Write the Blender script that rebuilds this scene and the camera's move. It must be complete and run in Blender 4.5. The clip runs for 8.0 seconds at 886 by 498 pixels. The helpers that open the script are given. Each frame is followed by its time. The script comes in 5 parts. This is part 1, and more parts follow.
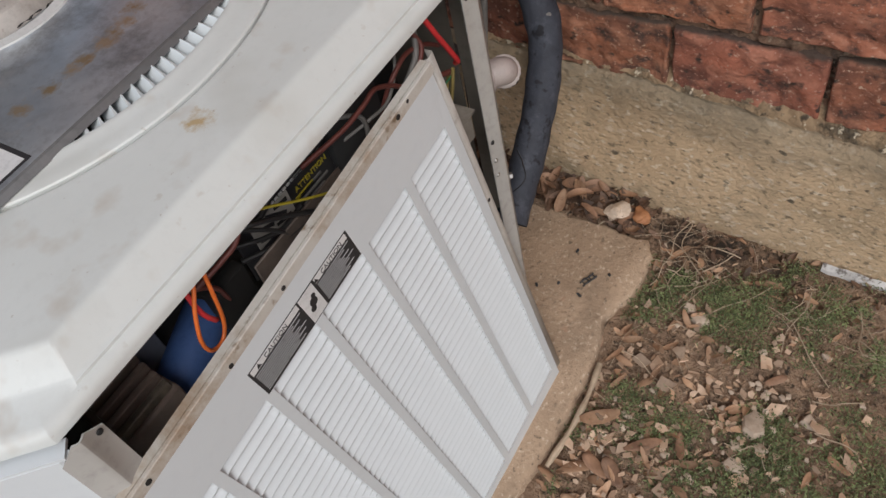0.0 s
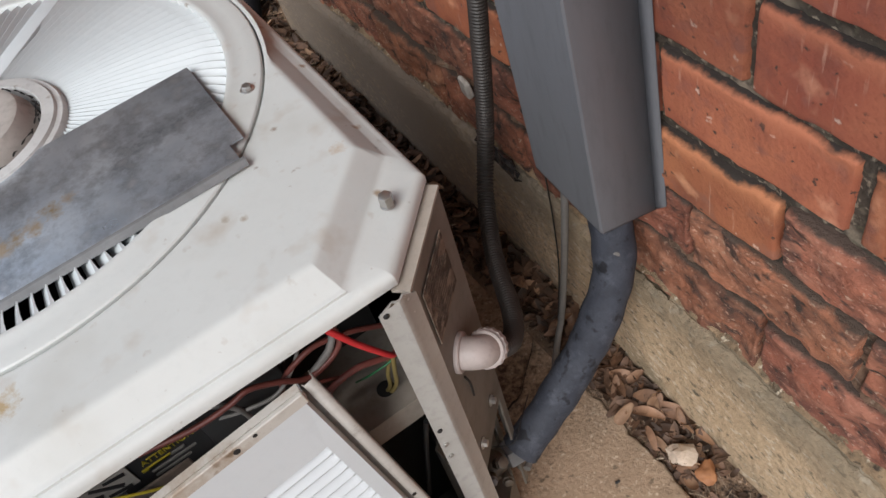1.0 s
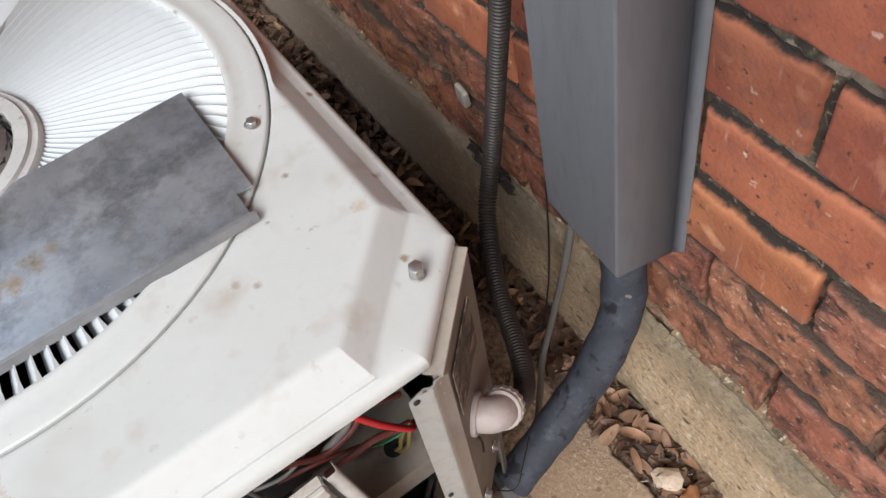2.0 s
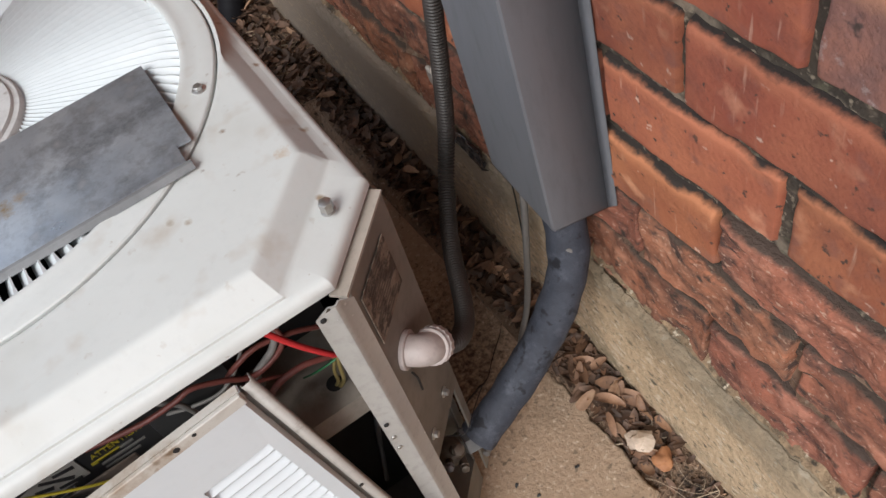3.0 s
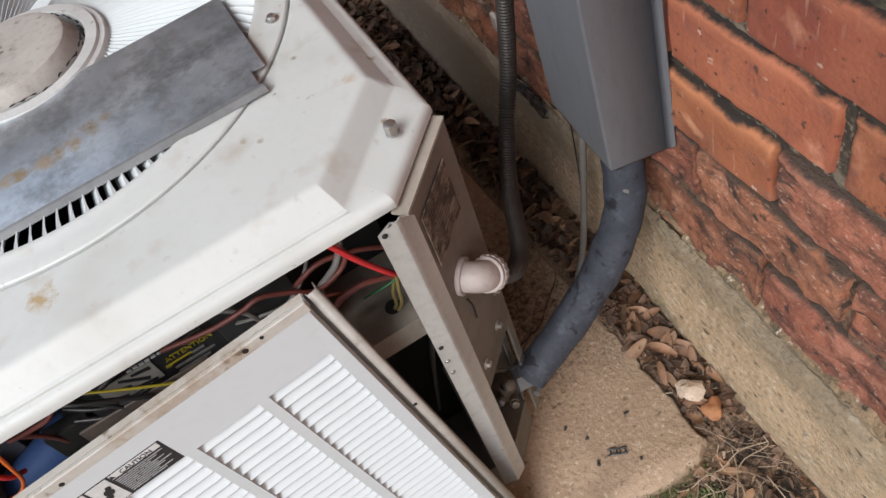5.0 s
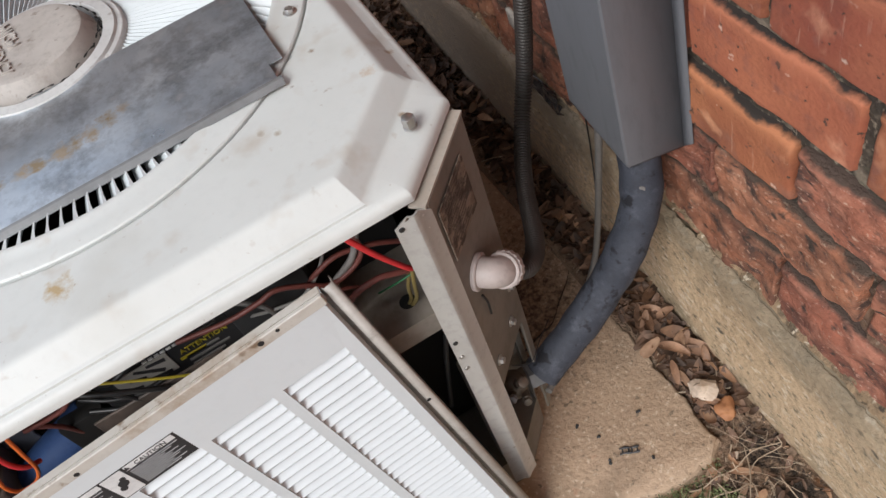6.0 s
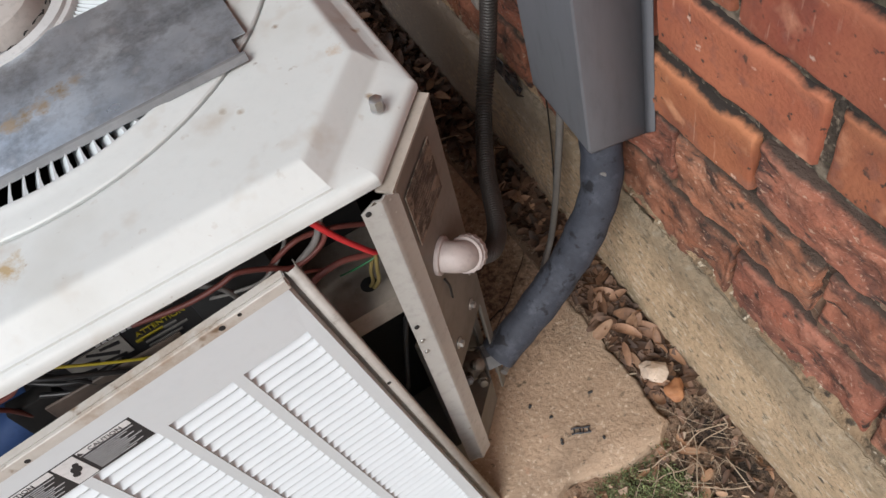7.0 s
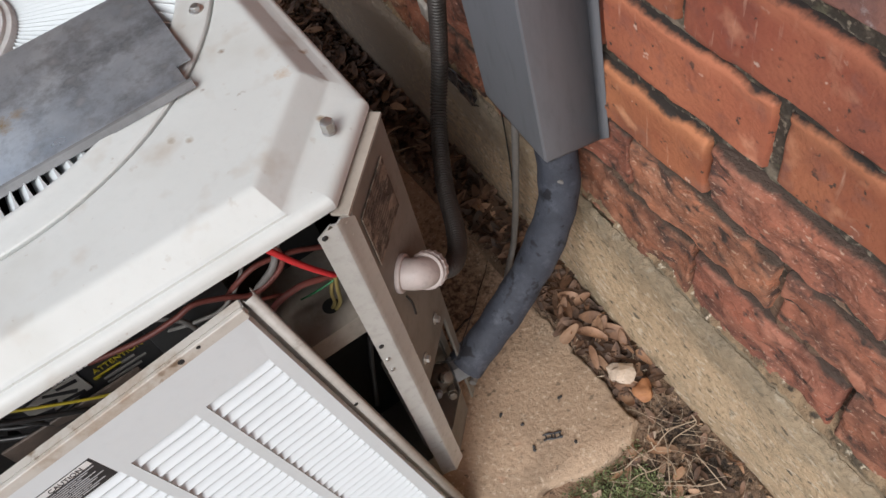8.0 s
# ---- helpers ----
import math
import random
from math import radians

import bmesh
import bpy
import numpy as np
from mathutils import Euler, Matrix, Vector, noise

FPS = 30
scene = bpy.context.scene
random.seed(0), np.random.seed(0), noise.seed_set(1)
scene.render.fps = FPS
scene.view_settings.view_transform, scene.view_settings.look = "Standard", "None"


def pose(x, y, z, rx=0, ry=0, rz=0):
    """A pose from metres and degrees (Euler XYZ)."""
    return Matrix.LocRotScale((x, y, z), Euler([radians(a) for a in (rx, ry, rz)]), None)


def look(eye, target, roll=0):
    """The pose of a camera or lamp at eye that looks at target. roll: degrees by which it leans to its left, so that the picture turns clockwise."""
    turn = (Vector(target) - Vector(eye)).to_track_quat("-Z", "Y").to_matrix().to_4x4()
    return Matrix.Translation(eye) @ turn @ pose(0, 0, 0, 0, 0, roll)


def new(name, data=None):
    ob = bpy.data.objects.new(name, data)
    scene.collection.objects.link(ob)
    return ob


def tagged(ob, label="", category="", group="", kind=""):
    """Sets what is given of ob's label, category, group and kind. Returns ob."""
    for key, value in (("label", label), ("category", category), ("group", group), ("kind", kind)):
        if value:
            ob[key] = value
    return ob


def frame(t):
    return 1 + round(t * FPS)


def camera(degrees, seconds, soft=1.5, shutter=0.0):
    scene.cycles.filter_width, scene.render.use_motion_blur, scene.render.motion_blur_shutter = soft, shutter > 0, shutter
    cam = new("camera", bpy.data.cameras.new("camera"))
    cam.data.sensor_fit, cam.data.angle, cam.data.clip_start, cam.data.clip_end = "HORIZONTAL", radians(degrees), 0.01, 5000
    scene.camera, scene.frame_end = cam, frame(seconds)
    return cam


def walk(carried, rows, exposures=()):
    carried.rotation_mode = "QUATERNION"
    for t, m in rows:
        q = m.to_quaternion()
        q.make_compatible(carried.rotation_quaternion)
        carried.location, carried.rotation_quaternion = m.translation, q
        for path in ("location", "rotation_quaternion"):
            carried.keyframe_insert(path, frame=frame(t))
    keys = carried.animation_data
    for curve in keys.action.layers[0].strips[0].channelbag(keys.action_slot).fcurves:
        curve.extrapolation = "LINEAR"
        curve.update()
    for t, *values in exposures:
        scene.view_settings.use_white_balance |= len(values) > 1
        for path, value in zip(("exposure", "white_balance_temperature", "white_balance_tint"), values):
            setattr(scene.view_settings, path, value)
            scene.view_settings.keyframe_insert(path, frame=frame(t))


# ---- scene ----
cam = camera(57.3, 8.0)
PATH = [
    (0, (-0.862, -0.413, 1.232), (-0.039, 0.467, -0.365), -20.1),
    (0.3, (-0.685, -0.406, 1.198), (0.056, 0.465, -0.443), -23.8),
    (0.5, (-0.547, -0.421, 1.175), (0.102, 0.556, -0.445), -22.4),
    (0.7, (-0.447, -0.428, 1.195), (0.078, 0.671, -0.392), -20.4),
    (1, (-0.385, -0.395, 1.242), (-0.033, 0.841, -0.29), -23.4),
    (1.2, (-0.382, -0.358, 1.264), (-0.07, 0.893, -0.265), -22.4),
    (2.3, (-0.373, -0.257, 1.27), (0.046, 0.781, -0.387), -16.9),
    (2.5, (-0.355, -0.314, 1.266), (0.036, 0.775, -0.366), -17.6),
    (3, (-0.327, -0.415, 1.261), (-0.024, 0.775, -0.318), -24.0),
    (3.5, (-0.322, -0.45, 1.269), (-0.027, 0.824, -0.244), -26.1),
    (4, (-0.354, -0.451, 1.264), (-0.184, 0.797, -0.289), -26.2),
    (4.5, (-0.352, -0.458, 1.26), (-0.222, 0.77, -0.313), -26.7),
    (4.7, (-0.356, -0.457, 1.258), (-0.219, 0.761, -0.323), -27.3),
    (5.8, (-0.353, -0.459, 1.258), (-0.198, 0.774, -0.31), -28.5),
    (6, (-0.363, -0.454, 1.256), (-0.233, 0.771, -0.319), -28.0),
    (6.5, (-0.365, -0.443, 1.262), (-0.189, 0.722, -0.354), -25.5),
    (7, (-0.372, -0.435, 1.261), (-0.164, 0.684, -0.384), -23.4),
    (7.5, (-0.362, -0.428, 1.255), (-0.1, 0.609, -0.435), -23.0),
    (8, (-0.359, -0.428, 1.263), (-0.078, 0.655, -0.395), -23.0),
]
EXPOSURES = [(0.0, -0.05, 6300, 10), (0.5, 0.12, 6250, 10), (1.0, 0.34, 6180, 9), (2.5, 0.66, 6180, 9), (3.0, 0.5, 6180, 9), (3.5, 0.56, 6180, 9), (4.5, 0.48, 6180, 9), (8.0, 0.46, 6180, 9)]
walk(cam, [(t, look(eye, target, roll)) for t, eye, target, roll in PATH], EXPOSURES)

# ---- light: overcast sky, broad weak sun from the open side ----
SUN_EL, SUN_AZ = 46.0, 226.0
world = bpy.data.worlds.new("overcast_sky")
scene.world = world
world.use_nodes = True
wn = world.node_tree
sky = wn.nodes.new("ShaderNodeTexSky")
sky.sky_type, sky.sun_disc = "NISHITA", False
sky.sun_elevation, sky.sun_rotation = radians(SUN_EL), radians(SUN_AZ)
sky.air_density, sky.dust_density = 1.0, 4.0
bg = wn.nodes["Background"]
bg.inputs["Strength"].default_value = 0.14
veil = wn.nodes.new("ShaderNodeMix")  # an even veil of cloud over the clear sky
veil.data_type = "RGBA"
veil.inputs["Factor"].default_value = 0.65
veil.inputs["B"].default_value = (4.6, 4.75, 5.0, 1)
wn.links.new(sky.outputs["Color"], veil.inputs["A"])
wn.links.new(veil.outputs["Result"], bg.inputs["Color"])
sun = new("sun", bpy.data.lights.new("sun", "SUN"))
sun.data.energy, sun.data.angle, sun.data.color = 1.7, radians(30), (1.0, 0.975, 0.94)
az, el = radians(SUN_AZ), radians(SUN_EL)
sun.matrix_world = look((6 * math.sin(az) * math.cos(el), 6 * math.cos(az) * math.cos(el), 6 * math.sin(el)), (0, 0, 0))

# ---- materials ----


def mat(name, c1, c2, rough=(0.45, 0.7), scale=6.0, fine=90.0, bump=0.15, metal=0.0, stain=None, stain_at=(0.6, 0.75), stain_scale=4.0, rand=0.0, spec=0.5, stretch=(1, 1, 1), depth=0.002, spots=(), edge=None, island=0.0, specks=(), hue=0.0, crust=None, crust_at=(0.034, 0.050), band=None, streaks=None, mott=0.72):
    m = bpy.data.materials.new(name)
    m.use_nodes = True
    nt = m.node_tree
    N, L = nt.nodes, nt.links
    b = N["Principled BSDF"]
    tc, oi = N.new("ShaderNodeTexCoord"), N.new("ShaderNodeObjectInfo")
    mp = N.new("ShaderNodeMapping")
    mp.inputs["Scale"].default_value = stretch
    sh = N.new("ShaderNodeVectorMath")
    sh.operation = "SCALE"
    cx = N.new("ShaderNodeCombineXYZ")
    for k in range(3):
        L.new(oi.outputs["Random"], cx.inputs[k])
    sh.inputs["Scale"].default_value = 37.0
    L.new(cx.outputs[0], sh.inputs[0])
    ad = N.new("ShaderNodeVectorMath")
    L.new(tc.outputs["Object"], ad.inputs[0])
    L.new(sh.outputs[0], ad.inputs[1])
    L.new(ad.outputs[0], mp.inputs["Vector"])

    def nz(sc, det=6.0, ro=0.6):
        n = N.new("ShaderNodeTexNoise")
        n.inputs["Scale"].default_value, n.inputs["Detail"].default_value, n.inputs["Roughness"].default_value = sc, det, ro
        L.new(mp.outputs[0], n.inputs["Vector"])
        return n.outputs["Fac"]

    def ramp(fac, a, z):
        r = N.new("ShaderNodeMapRange")
        r.inputs["From Min"].default_value, r.inputs["From Max"].default_value = a, z
        L.new(fac, r.inputs["Value"])
        return r.outputs["Result"]

    def mix(fac, a, z):
        x = N.new("ShaderNodeMix")
        x.data_type = "RGBA"
        L.new(fac, x.inputs["Factor"])
        for v, sock in ((a, x.inputs["A"]), (z, x.inputs["B"])):
            if isinstance(v, tuple):
                sock.default_value = (*v, 1)
            else:
                L.new(v, sock)
        return x.outputs["Result"]

    big, small = nz(scale), nz(fine, 8.0, 0.65)
    col = mix(ramp(big, 0.35, 0.65), c1, c2)
    dk = tuple(mott * (p + q) / 2 for p, q in zip(c1, c2))
    col = mix(ramp(small, 0.5, 0.85), col, dk)
    if stain:
        col = mix(ramp(nz(stain_scale, 9.0, 0.7), *stain_at), col, stain)
    for tone, lo, hi, sc in specks:
        col = mix(ramp(nz(sc, 3.0, 0.5), lo, hi), col, tone)
    if streaks:
        # pale scratches and runs down the face
        ms = N.new("ShaderNodeMapping")
        ms.inputs["Scale"].default_value = (1, 1, 0.10)
        ms.inputs["Rotation"].default_value = (0.35, 0, 0)
        L.new(ad.outputs[0], ms.inputs["Vector"])
        ns = N.new("ShaderNodeTexNoise")
        ns.inputs["Scale"].default_value, ns.inputs["Detail"].default_value = 170.0, 4.0
        L.new(ms.outputs[0], ns.inputs["Vector"])
        mk = N.new("ShaderNodeMath")
        mk.operation = "MULTIPLY"
        L.new(ramp(ns.outputs["Fac"], 0.6, 0.72), mk.inputs[0])
        L.new(ramp(nz(9.0, 3.0), 0.50, 0.66), mk.inputs[1])
        col = mix(mk.outputs[0], col, streaks)
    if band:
        # a ragged darker tone above a height
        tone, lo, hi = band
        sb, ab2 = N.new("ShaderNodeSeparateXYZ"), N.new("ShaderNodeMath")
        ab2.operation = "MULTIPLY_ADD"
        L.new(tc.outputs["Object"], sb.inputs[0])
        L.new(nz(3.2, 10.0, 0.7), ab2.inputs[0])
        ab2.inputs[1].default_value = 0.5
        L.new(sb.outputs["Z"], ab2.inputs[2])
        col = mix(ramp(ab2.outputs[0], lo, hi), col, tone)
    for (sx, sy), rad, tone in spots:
        # a ragged-edged rust, dirt or darker spot at a place of its own
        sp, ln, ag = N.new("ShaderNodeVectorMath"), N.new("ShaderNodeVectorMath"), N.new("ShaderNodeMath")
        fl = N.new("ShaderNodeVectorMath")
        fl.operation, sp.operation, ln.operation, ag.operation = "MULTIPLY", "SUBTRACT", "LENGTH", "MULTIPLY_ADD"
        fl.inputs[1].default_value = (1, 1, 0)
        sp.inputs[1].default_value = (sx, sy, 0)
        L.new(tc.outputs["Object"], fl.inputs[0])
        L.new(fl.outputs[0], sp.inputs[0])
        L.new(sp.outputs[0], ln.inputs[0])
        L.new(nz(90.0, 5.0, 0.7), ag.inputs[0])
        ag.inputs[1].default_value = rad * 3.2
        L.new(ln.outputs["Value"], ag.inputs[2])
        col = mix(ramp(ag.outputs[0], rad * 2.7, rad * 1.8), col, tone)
    if edge:
        # soft dark grime creeping over the upper arris of a brick, with a paler rubbed line under it
        sx, ag, pa = N.new("ShaderNodeSeparateXYZ"), N.new("ShaderNodeMath"), N.new("ShaderNodeMath")
        L.new(tc.outputs["Object"], sx.inputs[0])
        ag.operation, pa.operation = "MULTIPLY_ADD", "MULTIPLY_ADD"
        L.new(nz(30.0, 3.0, 0.6), pa.inputs[0])
        pa.inputs[1].default_value = 0.022
        le = N.new("ShaderNodeMath")
        le.operation = "MULTIPLY_ADD"
        le.inputs[1].default_value = 0.7
        L.new(sx.outputs["X"], le.inputs[0])
        L.new(sx.outputs["Z"], le.inputs[2])
        L.new(le.outputs[0], pa.inputs[2])
        if crust:
            col = mix(ramp(pa.outputs[0], *crust_at), col, crust)
        L.new(nz(230.0, 5.0, 0.65), ag.inputs[0])
        ag.inputs[1].default_value = 0.008
        L.new(pa.outputs[0], ag.inputs[2])
        col = mix(ramp(ag.outputs[0], 0.0545, 0.0620), col, edge)
    if island:
        ge, hi, ri = N.new("ShaderNodeNewGeometry"), N.new("ShaderNodeHueSaturation"), N.new("ShaderNodeMapRange")
        ri.inputs["To Min"].default_value, ri.inputs["To Max"].default_value = 1 - island, 1 + island
        L.new(ge.outputs["Random Per Island"], ri.inputs["Value"])
        L.new(ri.outputs["Result"], hi.inputs["Value"])
        L.new(col, hi.inputs["Color"])
        col = hi.outputs["Color"]
    if rand:
        hs = N.new("ShaderNodeHueSaturation")
        L.new(col, hs.inputs["Color"])
        r = N.new("ShaderNodeMapRange")
        r.inputs["To Min"].default_value, r.inputs["To Max"].default_value = 1 - rand, 1 + rand
        L.new(oi.outputs["Random"], r.inputs["Value"])
        L.new(r.outputs["Result"], hs.inputs["Value"])
        if hue:
            wn2, rh = N.new("ShaderNodeTexWhiteNoise"), N.new("ShaderNodeMapRange")
            wn2.noise_dimensions = "1D"
            rh.inputs["To Min"].default_value, rh.inputs["To Max"].default_value = 0.5 - hue, 0.5 + hue
            L.new(oi.outputs["Random"], wn2.inputs["W"])
            L.new(wn2.outputs["Value"], rh.inputs["Value"])
            L.new(rh.outputs["Result"], hs.inputs["Hue"])
        col = hs.outputs["Color"]
    L.new(col, b.inputs["Base Color"])
    rr = N.new("ShaderNodeMapRange")
    rr.inputs["To Min"].default_value, rr.inputs["To Max"].default_value = rough
    L.new(big, rr.inputs["Value"])
    L.new(rr.outputs["Result"], b.inputs["Roughness"])
    b.inputs["Metallic"].default_value = metal
    b.inputs["Specular IOR Level"].default_value = spec
    if bump:
        bp = N.new("ShaderNodeBump")
        bp.inputs["Strength"].default_value, bp.inputs["Distance"].default_value = bump, depth
        L.new(small, bp.inputs["Height"])
        L.new(bp.outputs["Normal"], b.inputs["Normal"])
    return m


def plain(name, c, rough=0.5, metal=0.0):
    return mat(name, c, tuple(v * 0.88 for v in c), (rough * 0.85, min(1, rough * 1.15)), 20, 150, 0.06, metal)


M_CAP = mat("weathered_white_paint", (0.672, 0.698, 0.685), (0.63, 0.652, 0.636), (0.4, 0.55), 5, 90, 0.04, mott=0.93, specks=[((0.53, 0.535, 0.50), 0.52, 0.85, 9), ((0.52, 0.49, 0.44), 0.58, 0.80, 26), ((0.45, 0.41, 0.36), 0.68, 0.86, 60), ((0.36, 0.31, 0.26), 0.72, 0.84, 130), ((0.30, 0.25, 0.20), 0.75, 0.80, 45)], stain=(0.36, 0.32, 0.26), stain_at=(0.77, 1.0), stain_scale=7, spots=[((-0.018, -0.332), 0.014, (0.46, 0.35, 0.2)), ((0.193, -0.287), 0.004, (0.42, 0.38, 0.32)), ((0.206, -0.298), 0.0035, (0.42, 0.38, 0.32)), ((0.306, -0.283), 0.008, (0.52, 0.42, 0.32)), ((0.275, -0.216), 0.004, (0.3, 0.25, 0.2)), ((0.345, -0.12), 0.004, (0.3, 0.22, 0.15)), ((0.343, -0.02), 0.0045, (0.32, 0.25, 0.18)), ((0.349, 0.09), 0.004, (0.28, 0.2, 0.14)), ((0.338, -0.25), 0.005, (0.4, 0.32, 0.24)), ((0.31, -0.335), 0.004, (0.35, 0.28, 0.2)), ((0.24, -0.25), 0.0025, (0.3, 0.27, 0.24))])
M_PANEL = mat("pale_grey_paint", (0.65, 0.688, 0.712), (0.63, 0.668, 0.69), (0.42, 0.55), 3, 60, 0.02, mott=0.95)
M_FLANGE = mat("dirty_beige_paint", (0.57, 0.55, 0.51), (0.50, 0.465, 0.41), (0.5, 0.75), 11, 90, 0.1, stain=(0.33, 0.24, 0.165), stain_at=(0.5, 0.66), stain_scale=11, specks=[((0.20, 0.14, 0.09), 0.64, 0.74, 60)], mott=0.85)
M_CORNER = mat("beige_weathered_paint", (0.50, 0.455, 0.40), (0.42, 0.375, 0.32), (0.4, 0.55), 10, 90, 0.06, stain=(0.24, 0.18, 0.13), stain_at=(0.6, 0.8), stain_scale=14)
M_POST = mat("taupe_paint", (0.46, 0.45, 0.43), (0.40, 0.388, 0.365), (0.2, 0.32), 9, 80, 0.04, spec=0.9, stain=(0.2, 0.16, 0.12), stain_at=(0.7, 0.9), stain_scale=12, specks=[((0.25, 0.21, 0.17), 0.72, 0.8, 70)])
M_SIDEFLANGE = mat("dull_taupe_paint", (0.46, 0.435, 0.40), (0.37, 0.34, 0.305), (0.35, 0.5), 9, 80, 0.06, stain=(0.15, 0.115, 0.08), stain_at=(0.58, 0.75), stain_scale=10)
# taupe lowered so the colour itself carries the shade on these parts
M_SIDE = mat("shaded_taupe_paint", (0.235, 0.215, 0.185), (0.175, 0.158, 0.135), (0.5, 0.7), 8, 70, 0.08, stain=(0.10, 0.08, 0.06), stain_at=(0.6, 0.8), stain_scale=8)
M_FIN = mat("white_plastic", (0.685, 0.73, 0.75), (0.65, 0.695, 0.715), (0.4, 0.55), 5, 60, 0.02, mott=0.95)
M_HUB = mat("dusty_grey_plastic", (0.50, 0.465, 0.43), (0.41, 0.375, 0.345), (0.55, 0.75), 16, 120, 0.08, stain=(0.25, 0.21, 0.18), stain_at=(0.54, 0.78), stain_scale=20, specks=[((0.24, 0.20, 0.17), 0.64, 0.76, 85)])
M_HUBRIM = mat("grey_white_plastic", (0.64, 0.645, 0.635), (0.56, 0.56, 0.55), (0.45, 0.6), 18, 120, 0.05, specks=[((0.30, 0.26, 0.22), 0.66, 0.76, 70)])
M_OLIVE = plain("dull_yellow_wire", (0.26, 0.20, 0.07), 0.5)
# near-black stands in for shade in holes and cavities; also truly black bits
M_DARK = mat("black_parts_and_shade", (0.012, 0.012, 0.013), (0.02, 0.018, 0.016), (0.6, 0.8), 8, 60, 0.1)
M_STRAP = mat("galvanised_steel", (0.44, 0.50, 0.57), (0.66, 0.71, 0.76), (0.22, 0.4), 13, 90, 0.06, 0.72, stain=(0.23, 0.245, 0.27), stain_at=(0.48, 0.7), stain_scale=20, specks=[((0.70, 0.72, 0.75), 0.62, 0.84, 40)], spots=[((-0.017, -0.183), 0.011, (0.5, 0.4, 0.29)), ((0.0, -0.184), 0.01, (0.42, 0.32, 0.2)), ((0.023, -0.184), 0.012, (0.5, 0.4, 0.29)), ((0.038, -0.182), 0.01, (0.42, 0.32, 0.2)), ((0.056, -0.179), 0.012, (0.5, 0.4, 0.29)), ((0.075, -0.172), 0.012, (0.42, 0.32, 0.2)), ((0.092, -0.167), 0.009, (0.5, 0.4, 0.29)), ((-0.045, -0.182), 0.01, (0.42, 0.32, 0.2)), ((-0.075, -0.176), 0.011, (0.5, 0.4, 0.29)), ((-0.12, -0.165), 0.015, (0.42, 0.32, 0.2)), ((-0.19, -0.15), 0.013, (0.5, 0.4, 0.29))])
M_LIP = mat("dull_zinc", (0.30, 0.305, 0.31), (0.20, 0.205, 0.21), (0.4, 0.6), 12, 90, 0.06, 0.7)
M_STEEL = mat("zinc_steel", (0.62, 0.61, 0.59), (0.45, 0.44, 0.42), (0.22, 0.4), 40, 200, 0.05, 0.85)
M_COVER = mat("grey_coated_metal", (0.165, 0.172, 0.190), (0.142, 0.147, 0.162), (0.46, 0.56), 6, 90, 0.03, stain=(0.205, 0.202, 0.205), stain_at=(0.6, 0.9), stain_scale=10, stretch=(1, 1, 0.2), specks=[((0.26, 0.258, 0.262), 0.68, 0.76, 45)])
M_FOAM = mat("blue_black_foam", (0.030, 0.034, 0.047), (0.052, 0.058, 0.076), (0.6, 0.85), 38, 160, 0.5, stain=(0.088, 0.097, 0.122), stain_at=(0.52, 0.72), stain_scale=45, specks=[((0.012, 0.013, 0.018), 0.58, 0.66, 60)])
M_RUBBER = mat("black_rubber", (0.012, 0.012, 0.013), (0.026, 0.025, 0.025), (0.3, 0.48), 30, 160, 0.05, spec=0.5)
M_HOSE = mat("dusty_brown_black_hose", (0.046, 0.038, 0.034), (0.028, 0.024, 0.021), (0.38, 0.55), 24, 160, 0.06, spec=0.38)
M_PVC = mat("grey_plastic_fitting", (0.46, 0.40, 0.38), (0.39, 0.34, 0.32), (0.45, 0.6), 30, 140, 0.05)
# one broad dark brown spot lies on the pad beside and under the unit
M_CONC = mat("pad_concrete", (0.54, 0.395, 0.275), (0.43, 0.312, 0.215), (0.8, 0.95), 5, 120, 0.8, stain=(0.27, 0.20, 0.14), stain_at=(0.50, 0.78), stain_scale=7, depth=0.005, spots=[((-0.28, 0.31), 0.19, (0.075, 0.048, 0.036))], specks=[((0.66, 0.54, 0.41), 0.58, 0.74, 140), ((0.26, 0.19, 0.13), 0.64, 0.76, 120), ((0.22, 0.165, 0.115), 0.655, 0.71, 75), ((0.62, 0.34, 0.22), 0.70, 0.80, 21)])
# the band darkens the upper face, two broad spots grey the far end
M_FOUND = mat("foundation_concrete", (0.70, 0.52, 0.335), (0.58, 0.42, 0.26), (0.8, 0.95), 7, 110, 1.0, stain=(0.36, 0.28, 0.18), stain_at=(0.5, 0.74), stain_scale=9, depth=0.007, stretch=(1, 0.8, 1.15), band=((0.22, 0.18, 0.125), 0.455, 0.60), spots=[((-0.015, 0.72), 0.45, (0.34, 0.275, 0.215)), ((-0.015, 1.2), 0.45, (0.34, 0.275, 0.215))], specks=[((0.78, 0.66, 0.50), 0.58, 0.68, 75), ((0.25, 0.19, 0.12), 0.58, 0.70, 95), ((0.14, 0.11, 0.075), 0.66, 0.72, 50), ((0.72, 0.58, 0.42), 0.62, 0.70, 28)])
M_BED = mat("crumbly_mortar_bed", (0.54, 0.385, 0.235), (0.38, 0.26, 0.155), (0.85, 0.95), 18, 130, 1.0, stain=(0.17, 0.13, 0.085), stain_at=(0.48, 0.62), stain_scale=24, depth=0.01, specks=[((0.76, 0.66, 0.50), 0.60, 0.68, 95), ((0.09, 0.07, 0.05), 0.62, 0.70, 48)])
